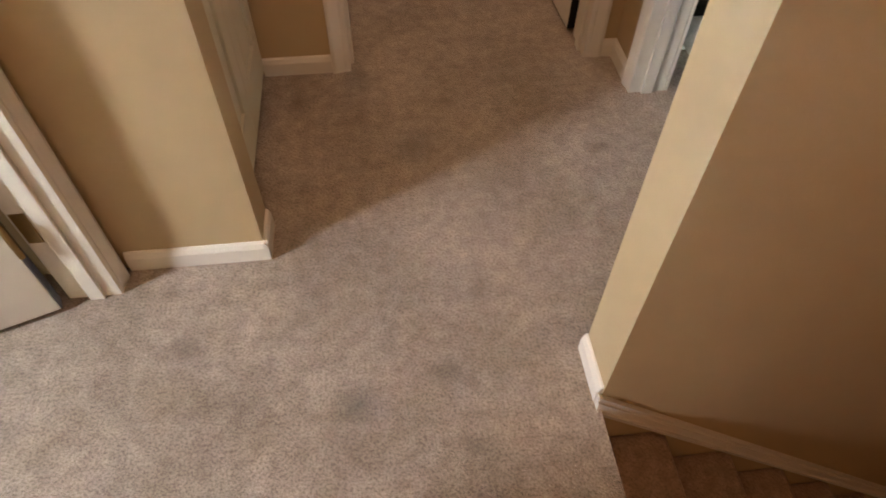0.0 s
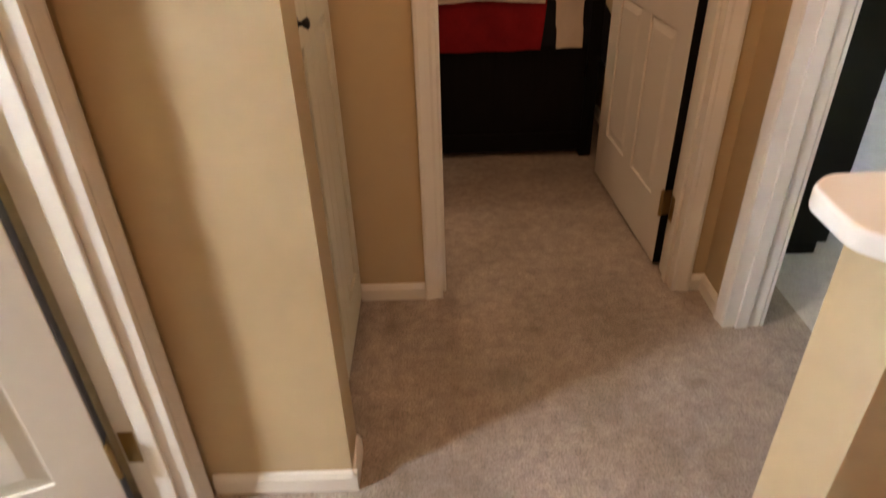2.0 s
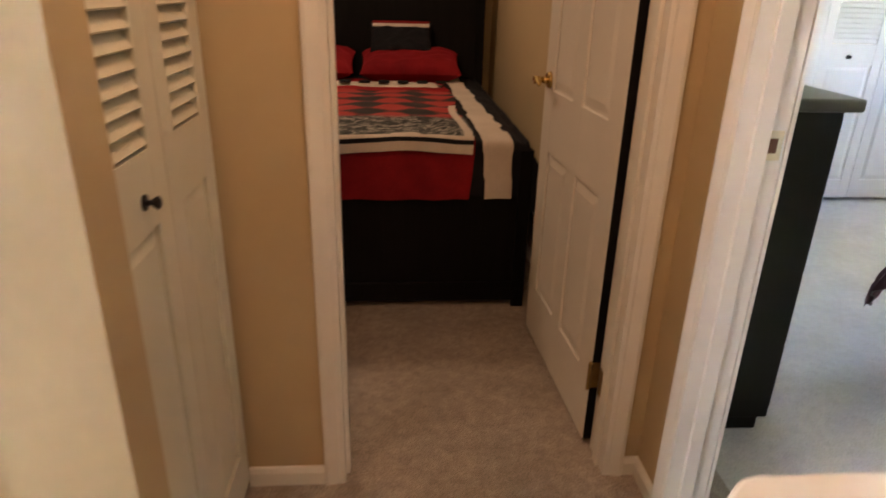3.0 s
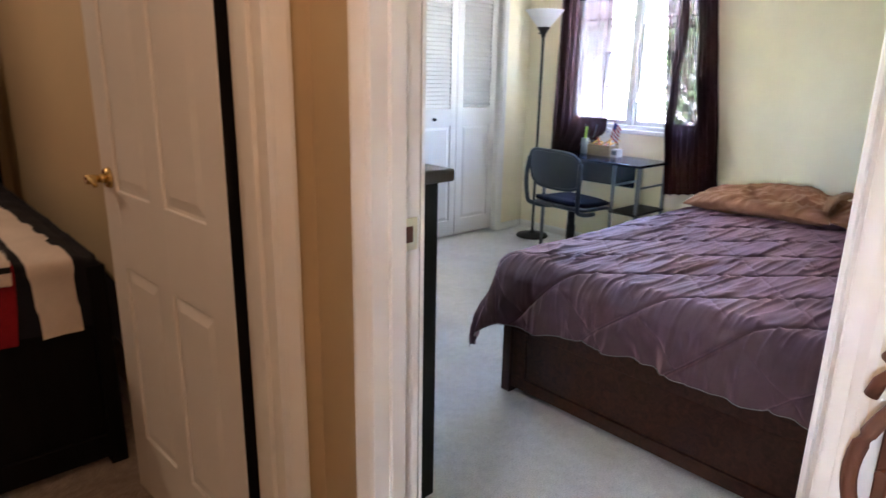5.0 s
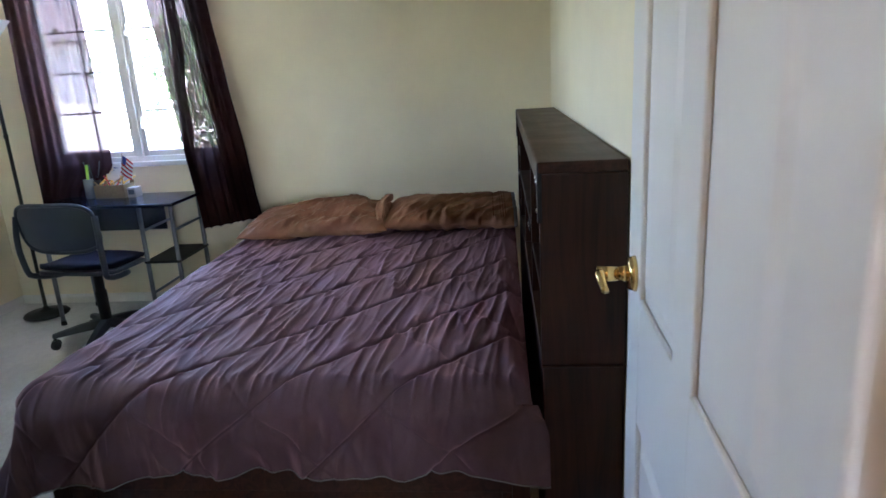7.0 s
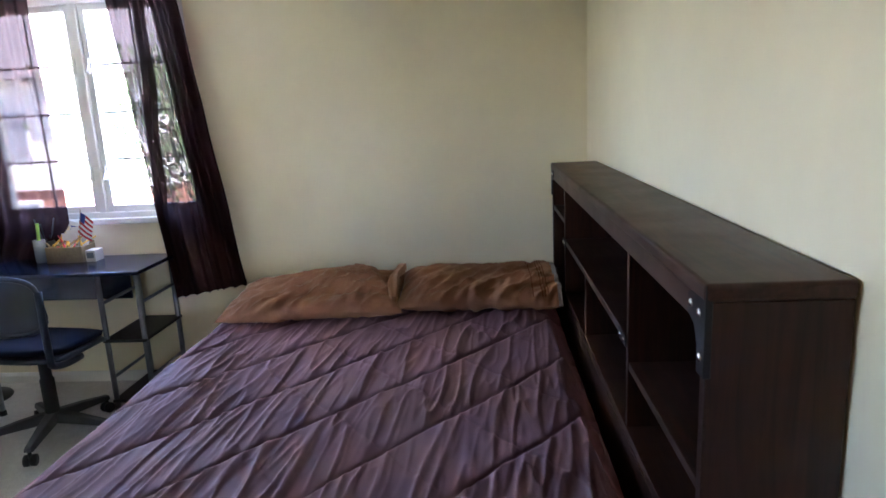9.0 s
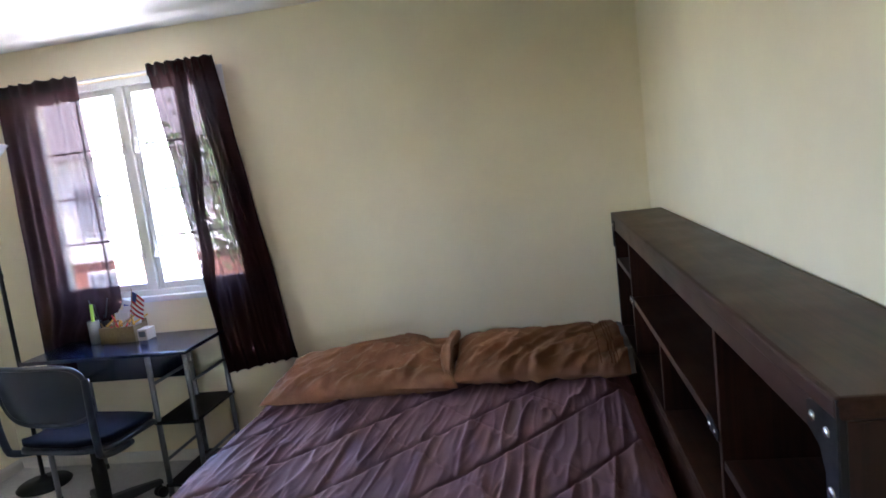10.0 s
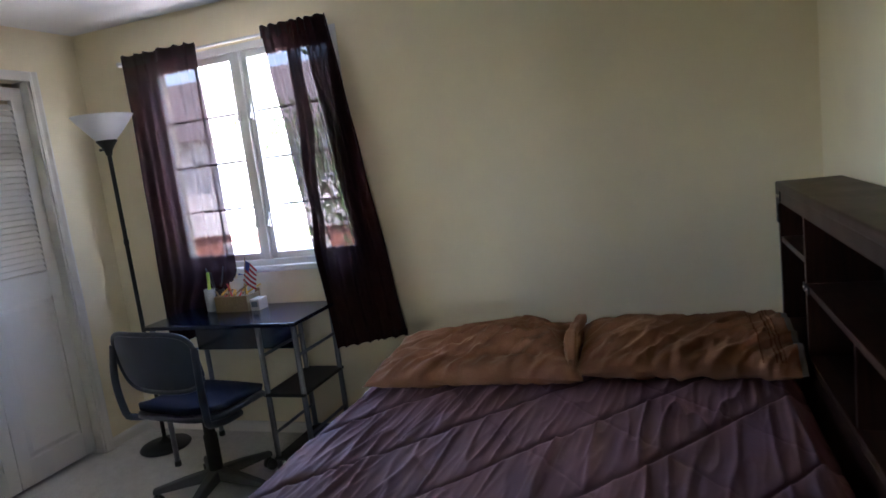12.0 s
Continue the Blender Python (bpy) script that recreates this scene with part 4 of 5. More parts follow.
part("seat", bm_join(thick(bm_grid(22, 22, seat_fn(0.500, 0.225, 0.020)), 0.025)), M_NAVY, chair, "navy fabric seat", True)
part("seat_pan", bm_join(thick(bm_grid(16, 16, seat_fn(0.470, 0.230, -0.018)), 0.02)), M_SLATE, chair, "", True)
for sgn in (-1, 1):
    pts = []
    for k in range(22):
        f = k / 21
        # from the side of the back, out and down, then under the seat
        if f < 0.55:
            g = f / 0.55
            pts.append((-0.195 - 0.015 * math.sin(g * 3.1), sgn * (0.250 + 0.012 * math.sin(g * 3.1)), 0.80 - 0.33 * g))
        else:
            g = (f - 0.55) / 0.45
            pts.append((-0.195 + 0.24 * g ** 1.4, sgn * (0.250 - 0.06 * g), 0.47 - 0.055 * math.sin(g * 1.57)))
    part("arm_support", bm_tube(pts, 0.016, 12), M_SLATE, chair, "", True)
part("column", bm_lathe([(0.030, 0.10), (0.032, 0.12), (0.032, 0.30), (0.026, 0.31), (0.026, 0.425), (0.07, 0.435), (0.07, 0.455)], 28, (0.02, 0)), M_BLACK, chair, "", True)
hubx = 0.02
for k in range(5):
    a = radians(200 + 72 * k)
    dx, dy = math.cos(a), math.sin(a)
    px, py = -dy, dx
    bm = bmesh.new()
    ring = []
    for f, w, z0, z1 in ((0.02, 0.034, 0.085, 0.135), (0.15, 0.028, 0.078, 0.118), (0.29, 0.021, 0.068, 0.092)):
        ring.append([bm.verts.new((hubx + dx * f + px * s * w, dy * f + py * s * w, z)) for s, z in ((-1, z0), (1, z0), (0.7, z1), (-0.7, z1))])
    for r0, r1 in zip(ring, ring[1:]):
        for j in range(4):
            bm.faces.new((r0[j], r0[(j + 1) % 4], r1[(j + 1) % 4], r1[j]))
    bm.faces.new(ring[0][::-1])
    bm.faces.new(ring[-1])
    bmesh.ops.recalc_face_normals(bm, faces=bm.faces)
    bmesh.ops.bevel(bm, geom=list(bm.edges), offset=0.005, segments=2, profile=0.5, affect="EDGES")
    arm = part("base_arm", bm, M_GREYP, chair)
    cx, cy = hubx + dx * 0.28, dy * 0.28
    part("caster", bm_join(bm_rod((cx + px * 0.006, cy + py * 0.006, 0.027), (cx + px * 0.024, cy + py * 0.024, 0.027), 0.027, None, 20),
                           bm_rod((cx - px * 0.006, cy - py * 0.006, 0.027), (cx - px * 0.024, cy - py * 0.024, 0.027), 0.027, None, 20),
                           bm_rod((cx, cy, 0.03), (cx, cy, 0.08), 0.008, None, 12)), M_BLACK, arm, "black twin-wheel caster", True)

# dresser beside the door
ROOM_BASE, BASE = BASE, Matrix.Identity(4)
dresser = thing("dresser", "black-green painted chest of drawers beside the door", "dresser")
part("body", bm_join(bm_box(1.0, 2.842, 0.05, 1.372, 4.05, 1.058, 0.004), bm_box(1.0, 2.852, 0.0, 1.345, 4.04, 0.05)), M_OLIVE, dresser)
part("top", bm_box(0.992, 2.812, 1.058, 1.408, 4.08, 1.094, 0.008, 3), M_OLIVE_TOP, dresser, "olive painted top, lighter than the body")
for r in range(4):
    z0 = 0.075 + r * 0.245
    for y0, y1 in ((2.862, 3.446), (3.456, 4.04)):
        d = part("drawer", bm_box(1.370, y0, z0, 1.388, y1, z0 + 0.232, 0.004), M_OLIVE, dresser)
        for f in (0.25, 0.75):
            yk = y0 + (y1 - y0) * f
            part("knob", bm_join(bm_rod((1.388, yk, z0 + 0.116), (1.404, yk, z0 + 0.116), 0.006, None, 10), bm_rod((1.402, yk, z0 + 0.116), (1.414, yk, z0 + 0.116), 0.016, 0.011, 16)), M_IRON, d, "", True)

BASE = ROOM_BASE

# platform bed
bed = thing("platform_bed", "dark walnut platform bed with a panelled foot", "bed")
part("foot_panel", bm_join(bm_box(2.128, 1.79, 0.03, 2.146, 3.13, 0.36), bm_box(2.116, 1.785, 0.03, 2.150, 3.135, 0.085, 0.003), bm_box(2.116, 1.785, 0.30, 2.150, 3.135, 0.375, 0.003),
                           bm_box(2.1165, 3.06, 0.085, 2.1495, 3.13, 0.30, 0.003), bm_box(2.1165, 1.79, 0.085, 2.1495, 1.86, 0.30, 0.003)), M_WALNUT_X, bed)
for y in (1.782, 3.132):
    part("corner_post", bm_box(2.106, y, 0, 2.158, y + 0.05, 0.385, 0.004), M_WALNUT, bed)
part("side_rail", bm_box(2.158, 3.136, 0.06, 4.26, 3.168, 0.36, 0.004), M_WALNUT_X, bed)
part("side_rail", bm_box(2.158, 1.79, 0.06, 4.26, 1.82, 0.36, 0.004), M_WALNUT_X, bed)
part("head_board", bm_box(4.26, 1.79, 0.0, 4.29, 3.18, 0.55, 0.004), M_WALNUT, bed)
part("slat_base", bm_box(2.15, 1.82, 0.27, 4.26, 3.136, 0.31), M_WALNUT_X, bed)
matt = thing("mattress", "thick mattress under the plum quilt", "mattress")
part("mattress", bm_box(2.17, 1.80, 0.31, 4.25, 3.13, 0.605, 0.045, 4), M_HEM, matt, "", True)

# quilt
X0, Y0, LW, LL, ZT = 2.165, 1.775, 1.395, 2.08, 0.628
DF, DS = 0.37, 0.36
SP = 0.27


def seam(p):
    """Distance-like value to the nearest stitched line, one family."""
    f = p / SP
    return abs(f - round(f)) * SP


def bend(d, r=0.075):
    """Drop d along a cloth over an edge: how far out and down."""
    q = r * math.pi / 2
    if d <= 0:
        return 0.0, 0.0
    if d < q:
        return r * math.sin(d / r), r * (1 - math.cos(d / r))
    return r, r + d - q


def quilt_fn(u, v):
    sx = -DF + u * (DF + LL)
    hang = smooth(0.45, 1.0, (sx - 0.2) / LL)
    sy = v * (LW + DS)
    wob = 0.02 * noise.noise((sy * 2.2, sx * 1.3, 4))
    df, ds = max(0.0, -sx), max(0.0, sy - LW)
    length = (0.205 + 0.05 * smooth(0.9, 1.36, sy) + 0.02 * smooth(0.15, 0.0, sy)) / DF
    df *= length + 0.22
    bx, bz = bend(df)
    by, bz2 = bend(ds)
    if df > 0 and ds > 0:
        # the corner falls as a soft cone
        r_ = math.hypot(df, ds)
        b_, d_ = bend(r_)
        out = b_ + 0.10 * smooth(0.1, 0.45, r_) * (2 * df * ds / (r_ * r_))
        x, y, z = X0 - out * df / r_, Y0 + LW + out * ds / r_, ZT - d_
    else:
        x, y, z = X0 + max(0.0, sx) - bx, Y0 + min(sy, LW) + by, ZT - bz - bz2
    # stitched diamonds: pillowy between narrow lines of thread
    p, q = 0.66 * sx + 0.75 * sy, 0.66 * sx - 0.75 * sy
    sa, sb = seam(p + 0.045 + wob), seam(q + 0.10 + wob)
    puff = 0.0095 * (1 - math.exp(-sa / 0.0065)) * (0.68 + 0.32 * (1 - math.exp(-sb / 0.007)))
    # fine wrinkles along the bed, gathered between the lines of stitching
    cell, row = math.floor((p + 0.045 + wob) / SP), math.floor((q + 0.10 + wob) / SP)
    still = 1 - math.exp(-sa / 0.010)
    n1 = noise.noise((sx * 2.3 + cell * 3.1, sy * 20.0 + sx * 1.0, cell * 1.9))
    n2 = noise.noise((sx * 4.5 + cell * 2.3, sy * 38.0 + sx * 3.0, 6.5 + cell))
    gate = 0.55 + 0.45 * smooth(-0.25, 0.30, noise.noise((sx * 2.4 + cell * 0.6, sy * 2.8, 9)) + 0.05)
    wr = still * gate * (0.0125 * max(0.0, 1 - 3.4 * abs(n1)) ** 1.6 + 0.0045 * max(0.0, 1 - 3.0 * abs(n2)) ** 1.5)
    big = 0.009 * noise.noise((sx * 2.1, sy * 2.6, 2)) + 0.004 * noise.noise((sx * 6, sy * 9, 5))
    top = 1 - smooth(0.0, 0.12, df + ds)
    wr *= 0.30 + 0.70 * top
    puff *= 2.0 - top
    h = (puff + wr) + big * (0.4 + 0.6 * top)
    drop = smooth(0.03, 0.30, df + ds)
    if df > ds:
        f1 = noise.noise((sy * 4.2 + 1.4 * sx, sx * 0.9, 7))
        f2 = noise.noise((sy * 11.0 - 3.0 * sx, sx * 2.4, 2))
        fold = drop * (0.095 * (0.20 - abs(f1)) + 0.036 * (0.18 - abs(f2)) + 0.010 * noise.noise((sy * 23.0, sx * 4.0, 12)))
    else:
        fold = 0.020 * drop * math.sin(sx * 17 + 2 * noise.noise((sx * 3, 2, 1)))
    if df > ds:
        x -= h * (1 - top) + fold
        z += h * top
    elif ds > 0:
        y += h * (1 - top) + fold
        z += h * top
    else:
        z += h
    y -= 0.045 * smooth(-0.02, -0.22, sx) * smooth(0.22, 0.0, sy)
    if sy < 0.06 and sx > -0.1:
        z -= 0.05 * smooth(0.06, 0.0, sy)
    return (x, y, z)


quilt = thing("quilt", "rumpled plum quilt with diamond stitching spread over the bed", "quilt")
part("cover", bm_grid(560, 430, quilt_fn), M_QUILT, quilt, "", True)
part("hem", bm_tube([Vector(quilt_fn(0.0, k / 160)) + Vector((-0.002, 0, -0.002)) for k in range(161)], 0.0017, 6), M_HEM, quilt, "pale grey edging", True)
part("hem", bm_tube([Vector(quilt_fn(k / 160, 1.0)) + Vector((0, 0.002, -0.002)) for k in range(161)], 0.0017, 6), M_HEM, quilt, "pale grey edging", True)


def pillow(name, label, length, width, height, m, seed, open_end):
    root = thing(name, label, "pillow", "pillows on the plum bed", m)

    def surf(sign):
        def fn(u, v):
            a, b = (u - 0.5) * 2, (v - 0.5) * 2
            x = b * width / 2 * (1 - 0.05 * (1 - a * a))
            y = a * length / 2 * (1 - (0.0 if open_end and a < 0 else 0.07) * (1 - b * b))
            lo = 1.0 if open_end and a < 0 else max(0.0, 1 - abs(a) ** 5) ** 0.5
            if open_end and a < 0:
                lo = 1.0 - 0.10 * a * a
            elif not open_end:
                lo *= 1.08 - 0.36 * smooth(-0.35, 1.0, a)
            body = lo * max(0.0, 1 - abs(b) ** 2.2) ** 0.5
            # long folds that fan out from the corner where the two pillows meet
            ca, cb = (1.1, -0.9) if open_end else (-1.15, -0.7)
            th, r = math.atan2((b - cb) * 0.7, (a - ca) * (-1 if open_end else 1)), math.hypot(a - ca, b - cb)
            f1 = noise.noise((th * 3.0, r * 0.7, seed))
            f2 = noise.noise((th * 6.5 + 3, r * 1.1, seed + 3))
            f4 = noise.noise((th * 13 + 1, r * 2.2, seed + 8))
            f3 = noise.noise((a * 9 + b * 3, b * 3.2 - a * 2, seed + 5))
            amp = 0.45 if open_end else 1.0
            wr = amp * (0.030 * f1 + 0.010 * f2 + 0.008 * f4) + 0.021 * f3 * smooth(0.2, -0.8, b)
            d1 = noise.noise((a * 4.2 + b * 3.0, b * 1.1 - a * 0.5, seed + 11))
            d2 = noise.noise((a * 10.0 + b * 6.5, b * 2.2 - a * 1.2, seed + 17))
            wr += 0.022 * max(0.0, 1 - 2.6 * abs(d1)) ** 1.3 + 0.008 * max(0.0, 1 - 3.0 * abs(d2)) ** 1.5 * smooth(0.5, -0.6, b)
            wr *= smooth(0.0, 0.75, r)
            wr += 0.013 * noise.noise((a * 15 + 2 * b, b * 1.5, seed + 23)) * smooth(-0.2, -0.95, b)
            wr *= min(1.0, body * 1.6) * (1.0 if sign > 0 else 0.5)
            z = sign * (height * body * (1.0 if sign > 0 else 0.6) + wr * (0.35 + 0.65 * (1 - b * b)))
            z += 0.012 * math.sin(a * 2 + seed) * (1 - body)
            return (x + 0.008 * noise.noise((a * 4, seed, 1)) + 1.1 * wr * b * abs(b), y, z)
        return fn
    part("case", bm_join(bm_grid(130, 90, surf(1)), bm_grid(90, 60, surf(-1))), M_PILLOW, root, "", True)
    if open_end:
        part("seam_piping", bm_tube([surf(1)(1.0, k / 40) for k in range(41)], 0.004, 6), M_PILLOW, root, "", True)

        def hem(u, v):
            k = v * 2
            x, y, z = surf(1)(0.0, k) if k <= 1 else surf(-1)(0.0, 2 - k)
            out, shrink = (0.022 * u / 0.4, 0.97) if u < 0.4 else (0.022, 0.97 * (1 - (u - 0.4) / 0.6))
            return (x * shrink, y - out + 0.004, z * shrink)
        part("hem_band", bm_grid(10, 80, hem), M_HEM, root, "pale inner hem at the open end", True)
        for f in (0.060, 0.078, 0.096, 0.150):
            part("stitch", bm_tube([Vector(surf(1)(f, 0.04 + 0.92 * k / 40)) + Vector((0, 0, 0.0012)) for k in range(41)], 0.0020, 5), M_STITCH, root, "", True)

        # the bunched corners gathered where the pillows meet
        def bunch(u, v):
            c = -0.215 + 0.40 * u
            rad = (0.021 + 0.006 * math.sin(u * 9) + 0.004 * noise.noise((u * 9, v * 5, 4))) * (0.35 + 0.65 * math.sin(math.pi * min(1, u * 0.9 + 0.1)))
            t_ = v * 2 * math.pi + u * 2.2
            h = height * (0.30 + 1.02 * math.sin(math.pi * (0.10 + 0.72 * u)) ** 0.6) - 0.008
            return (c + rad * 0.4 * math.sin(t_), length / 2 - 0.006 + rad * math.cos(t_) + 0.012 * math.sin(u * 5), h - 0.010 + rad * (1.25 * math.sin(t_) + 0.3 * math.sin(3 * t_)))
        part("bunched_corner", bm_grid(40, 24, bunch), M_PILLOW, root, "", True)
    return root


M_STITCH = cloth("tan_stitching", (0.15, 0.06, 0.025), (0.2, 0.08, 0.035))
pillow("pillow", "rust brown pillow, plump and creased", 0.78, 0.47, 0.084, pose(3.885, 2.82, 0.697, 0, -4, 3), 2.0, False)
pillow("pillow", "rust brown pillow with a pale open hem", 0.68, 0.44, 0.079, pose(3.935, 2.13, 0.698, 0, -4, 2), 7.0, True)

# bookcase along the bed's side
BX0, BX1, BF, BB, BT, BL = 2.134, 4.312, 1.744, 1.530, 1.207, 0.673
bookcase = thing("bookcase", "dark walnut bookcase with black iron corner straps", "bookcase")
part("top", bm_box(BX0 - 0.006, BB, BT - 0.030, BX1 + 0.006, BF + 0.006, BT, 0.007, 3), M_WALNUT_X, bookcase)
part("top_rail", bm_box(BX0 + 0.002, BF - 0.022, BT - 0.075, BX1 - 0.002, BF, BT - 0.030, 0.003), M_WALNUT_X, bookcase)
for x in (BX0, BX1 - 0.026):
    part("side", bm_box(x, BB, BL, x + 0.026, BF, BT - 0.030, 0.003), M_WALNUT, bookcase)
part("back_panel", bm_box(BX0 + 0.02, BB + 0.001, 0.02, BX1 - 0.02, BB + 0.009, BT - 0.03), M_BLACKWOOD_AND_GAP, bookcase)
part("bottom_shelf", bm_box(BX0 + 0.026, BB + 0.009, BL, BX1 - 0.026, BF, BL + 0.022, 0.002), M_WALNUT_X, bookcase)
UP = (2.675, 3.86)
for x in UP:
    part("divider", bm_box(x - 0.010, BB + 0.009, BL + 0.022, x + 0.010, BF - 0.002, BT - 0.075, 0.002), M_WALNUT, bookcase)
part("shelf", bm_box(UP[0] + 0.010, BB + 0.009, 0.905, UP[1] - 0.010, BF - 0.001, 0.927, 0.002), M_WALNUT_X, bookcase)
part("shelf", bm_box(BX0 + 0.026, BB + 0.009, 0.845, UP[0] - 0.010, BF - 0.004, 0.865, 0.002), M_WALNUT_X, bookcase)
part("shelf", bm_box(UP[1] + 0.010, BB + 0.009, 0.985, BX1 - 0.026, BF - 0.004, 1.005, 0.002), M_WALNUT_X, bookcase)
part("divider", bm_box(3.32, BB + 0.009, BL + 0.022, 3.34, BF - 0.004, 0.905, 0.002), M_WALNUT, bookcase)


def strap(x0, dx, z0, corner, parent):
    """An iron strap on the front with domed bolts."""
    f = BF + 0.001
    if corner:
        sx = 1 if dx > 0 else -1
        prof = [(x0 - 0.004 * sx, BT - 0.003), (x0 + sx * 0.078, BT - 0.033), (x0 + sx * 0.078, BT - 0.066), (x0 + sx * 0.045, BT - 0.078), (x0 + sx * 0.030, BT - 0.105), (x0 + sx * 0.028, BT - 0.150), (x0 - 0.004 * sx, BT - 0.150)]
        bm = bm_poly(prof, "y", f, f + 0.004)
        st_ = part("corner_strap", bm_join(bm, bm_box(min(x0, x0 - 0.004 * sx) - 0.001, f - 0.007, BT - 0.150, max(x0, x0 - 0.004 * sx), f + 0.003, BT - 0.01, 0.001, 1)), M_IRON, parent, "black iron corner strap")
        spots = ((x0 + sx * 0.062, BT - 0.048), (x0 + sx * 0.022, BT - 0.052), (x0 + sx * 0.014, BT - 0.122))
    else:
        st_ = part("strap", bm_box(min(x0, x0 + dx), f, z0 - 0.014, max(x0, x0 + dx), f + 0.004, z0 + 0.014, 0.003), M_IRON, parent, "short black iron strap")
        spots = ((x0 + dx * 0.25, z0), (x0 + dx * 0.72, z0))
    for bx_, bz_ in spots:
        bm = bmesh.new()
        bmesh.ops.create_uvsphere(bm, u_segments=12, v_segments=8, radius=0.0075)
        bmesh.ops.scale(bm, vec=(1, 0.55, 1), verts=bm.verts)
        bmesh.ops.translate(bm, vec=(bx_, f + 0.004, bz_), verts=bm.verts)
        part("bolt", bm, M_BOLT, st_, "bright domed bolt", True)


strap(BX0, 1, 0, True, bookcase)
strap(BX1, -1, 0, True, bookcase)
strap(UP[0] - 0.012, 0.085, 0.916, False, bookcase)
strap(UP[1] + 0.012, -0.085, 0.916, False, bookcase)
part("lower_unit", bm_join(bm_box(BX0 + 0.004, BB, 0.0, BX1 - 0.004, BF - 0.003, BL - 0.006, 0.003), bm_box(BX0 - 0.003, BB + 0.002, BL - 0.006, BX1 + 0.003, BF, BL, 0.001, 1)), M_WALNUT, bookcase)

# ---- red bedroom ----
BASE = Matrix.Identity(4)
redbed = thing("red_bed", "black-stained bed with a tall headboard and panelled foot", "bed")
RB0, RB1, RF, RH = -0.84, 0.725, 3.755, 5.80
part("footboard", bm_join(bm_box(RB0 + 0.03, RF + 0.012, 0.03, RB1 - 0.05, RF + 0.035, 0.70), bm_box(RB0, RF, 0.58, RB1 - 0.05, RF + 0.045, 0.715, 0.004), bm_box(RB0, RF, 0.03, RB1 - 0.05, RF + 0.045, 0.12, 0.004)), M_BLACKWOOD_AND_GAP, redbed)
for x in (RB0 - 0.02, RB1 - 0.055):
    part("post", bm_box(x, RF - 0.006, 0, x + 0.055, RF + 0.055, 0.725, 0.004), M_BLACKWOOD_AND_GAP, redbed)
part("headboard", bm_join(bm_box(RB0, RH, 0.0, RB1 + 0.04, RH + 0.05, 1.515, 0.006), bm_box(RB0 + 0.05, RH - 0.012, 0.7, RB1 - 0.01, RH, 1.44, 0.004)), M_BLACKWOOD_AND_GAP, redbed)
part("side_rail", bm_box(RB1 - 0.03, RF + 0.05, 0.08, RB1, RH, 0.40, 0.003), M_BLACKWOOD_AND_GAP, redbed)
part("side_rail", bm_box(RB0, RF + 0.05, 0.08, RB0 + 0.03, RH, 0.40, 0.003), M_BLACKWOOD_AND_GAP, redbed)
rmat = thing("mattress", "mattress under the black bedspread", "mattress")
part("mattress", bm_box(RB0 + 0.03, RF + 0.06, 0.25, RB1 - 0.03, RH, 0.742, 0.05, 4), M_BLACKCLOTH, rmat, "", True)


def drape(x0, x1, y1, ztop, hang, seed, rough_=0.008, lift=0.0):
    """A sheet lying on the bed and hanging over its foot."""
    yf = RF - 0.006 - lift

    def fn(u, v):
        x = x0(v) + (x1(v) - x0(v)) * u
        s = -hang(u) + v * (hang(u) + y1 - yf)
        n = rough_ * noise.noise((x * 4, s * 4, seed)) + rough_ * 0.5 * noise.noise((x * 11, s * 9, seed + 1))
        if s < 0:
            b, d = bend(-s, 0.03)
            return (x, yf + 0.03 - b - lift - n - 0.006 * math.sin(x * 30 + seed) * smooth(0, 0.12, -s), ztop - d)
        return (x, yf + 0.03 + s, ztop + n)
    return fn


spread = thing("bedspread", "black bedspread with one broad cream stripe", "bedspread")


def spread_fn(u, v):
    x = RB0 + 0.0 + u * (RB1 + 0.13 - RB0)
    base = drape(lambda w: RB0, lambda w: RB1 - 0.02, 5.74, 0.760, lambda w: 0.25, 3.0)
    xx, yy, zz = base(min(1.0, u * 1.06), v)
    over = max(0.0, u * 1.06 - 1.0) / 0.06
    if over > 0:
        xx += 0.07 * smooth(0, 1, over)
        zz -= 0.16 * over
    else:
        zz -= 0.02 * smooth(0.96, 1.0, u * 1.06)
    return (xx, yy, zz)


part("cover", bm_grid(90, 90, spread_fn), M_BLACKCLOTH, spread, "", True)


def ragged(v, seed):
    """Stepped, uneven edge of the woven stripe."""
    k = math.floor(v * 21)
    f = smooth(0.75, 1.0, v * 21 - k)
    a, b = (0.020 * noise.noise((j * 3.7, seed, 0.5)) for j in (k, k + 1))
    return a + (b - a) * f


part("stripe", bm_grid(16, 160, drape(lambda v: 0.512 - 0.035 * v + ragged(v, 1.3), lambda v: 0.632 - 0.055 * v + ragged(v, 8.1), 5.68, 0.768, lambda u: 0.262, 6.0, 0.004, 0.013)), M_CREAMCLOTH, spread, "cream stripe", True)
redblanket = thing("blanket", "bright red blanket hanging over the bed's foot", "blanket")
part("blanket", bm_grid(90, 90, drape(lambda v: RB0 + 0.01, lambda v: 0.455 + 0.02 * math.sin(v * 11), 5.50, 0.772, lambda u: 0.272, 11.0, 0.010, 0.010)), M_RED, redblanket, "", True)


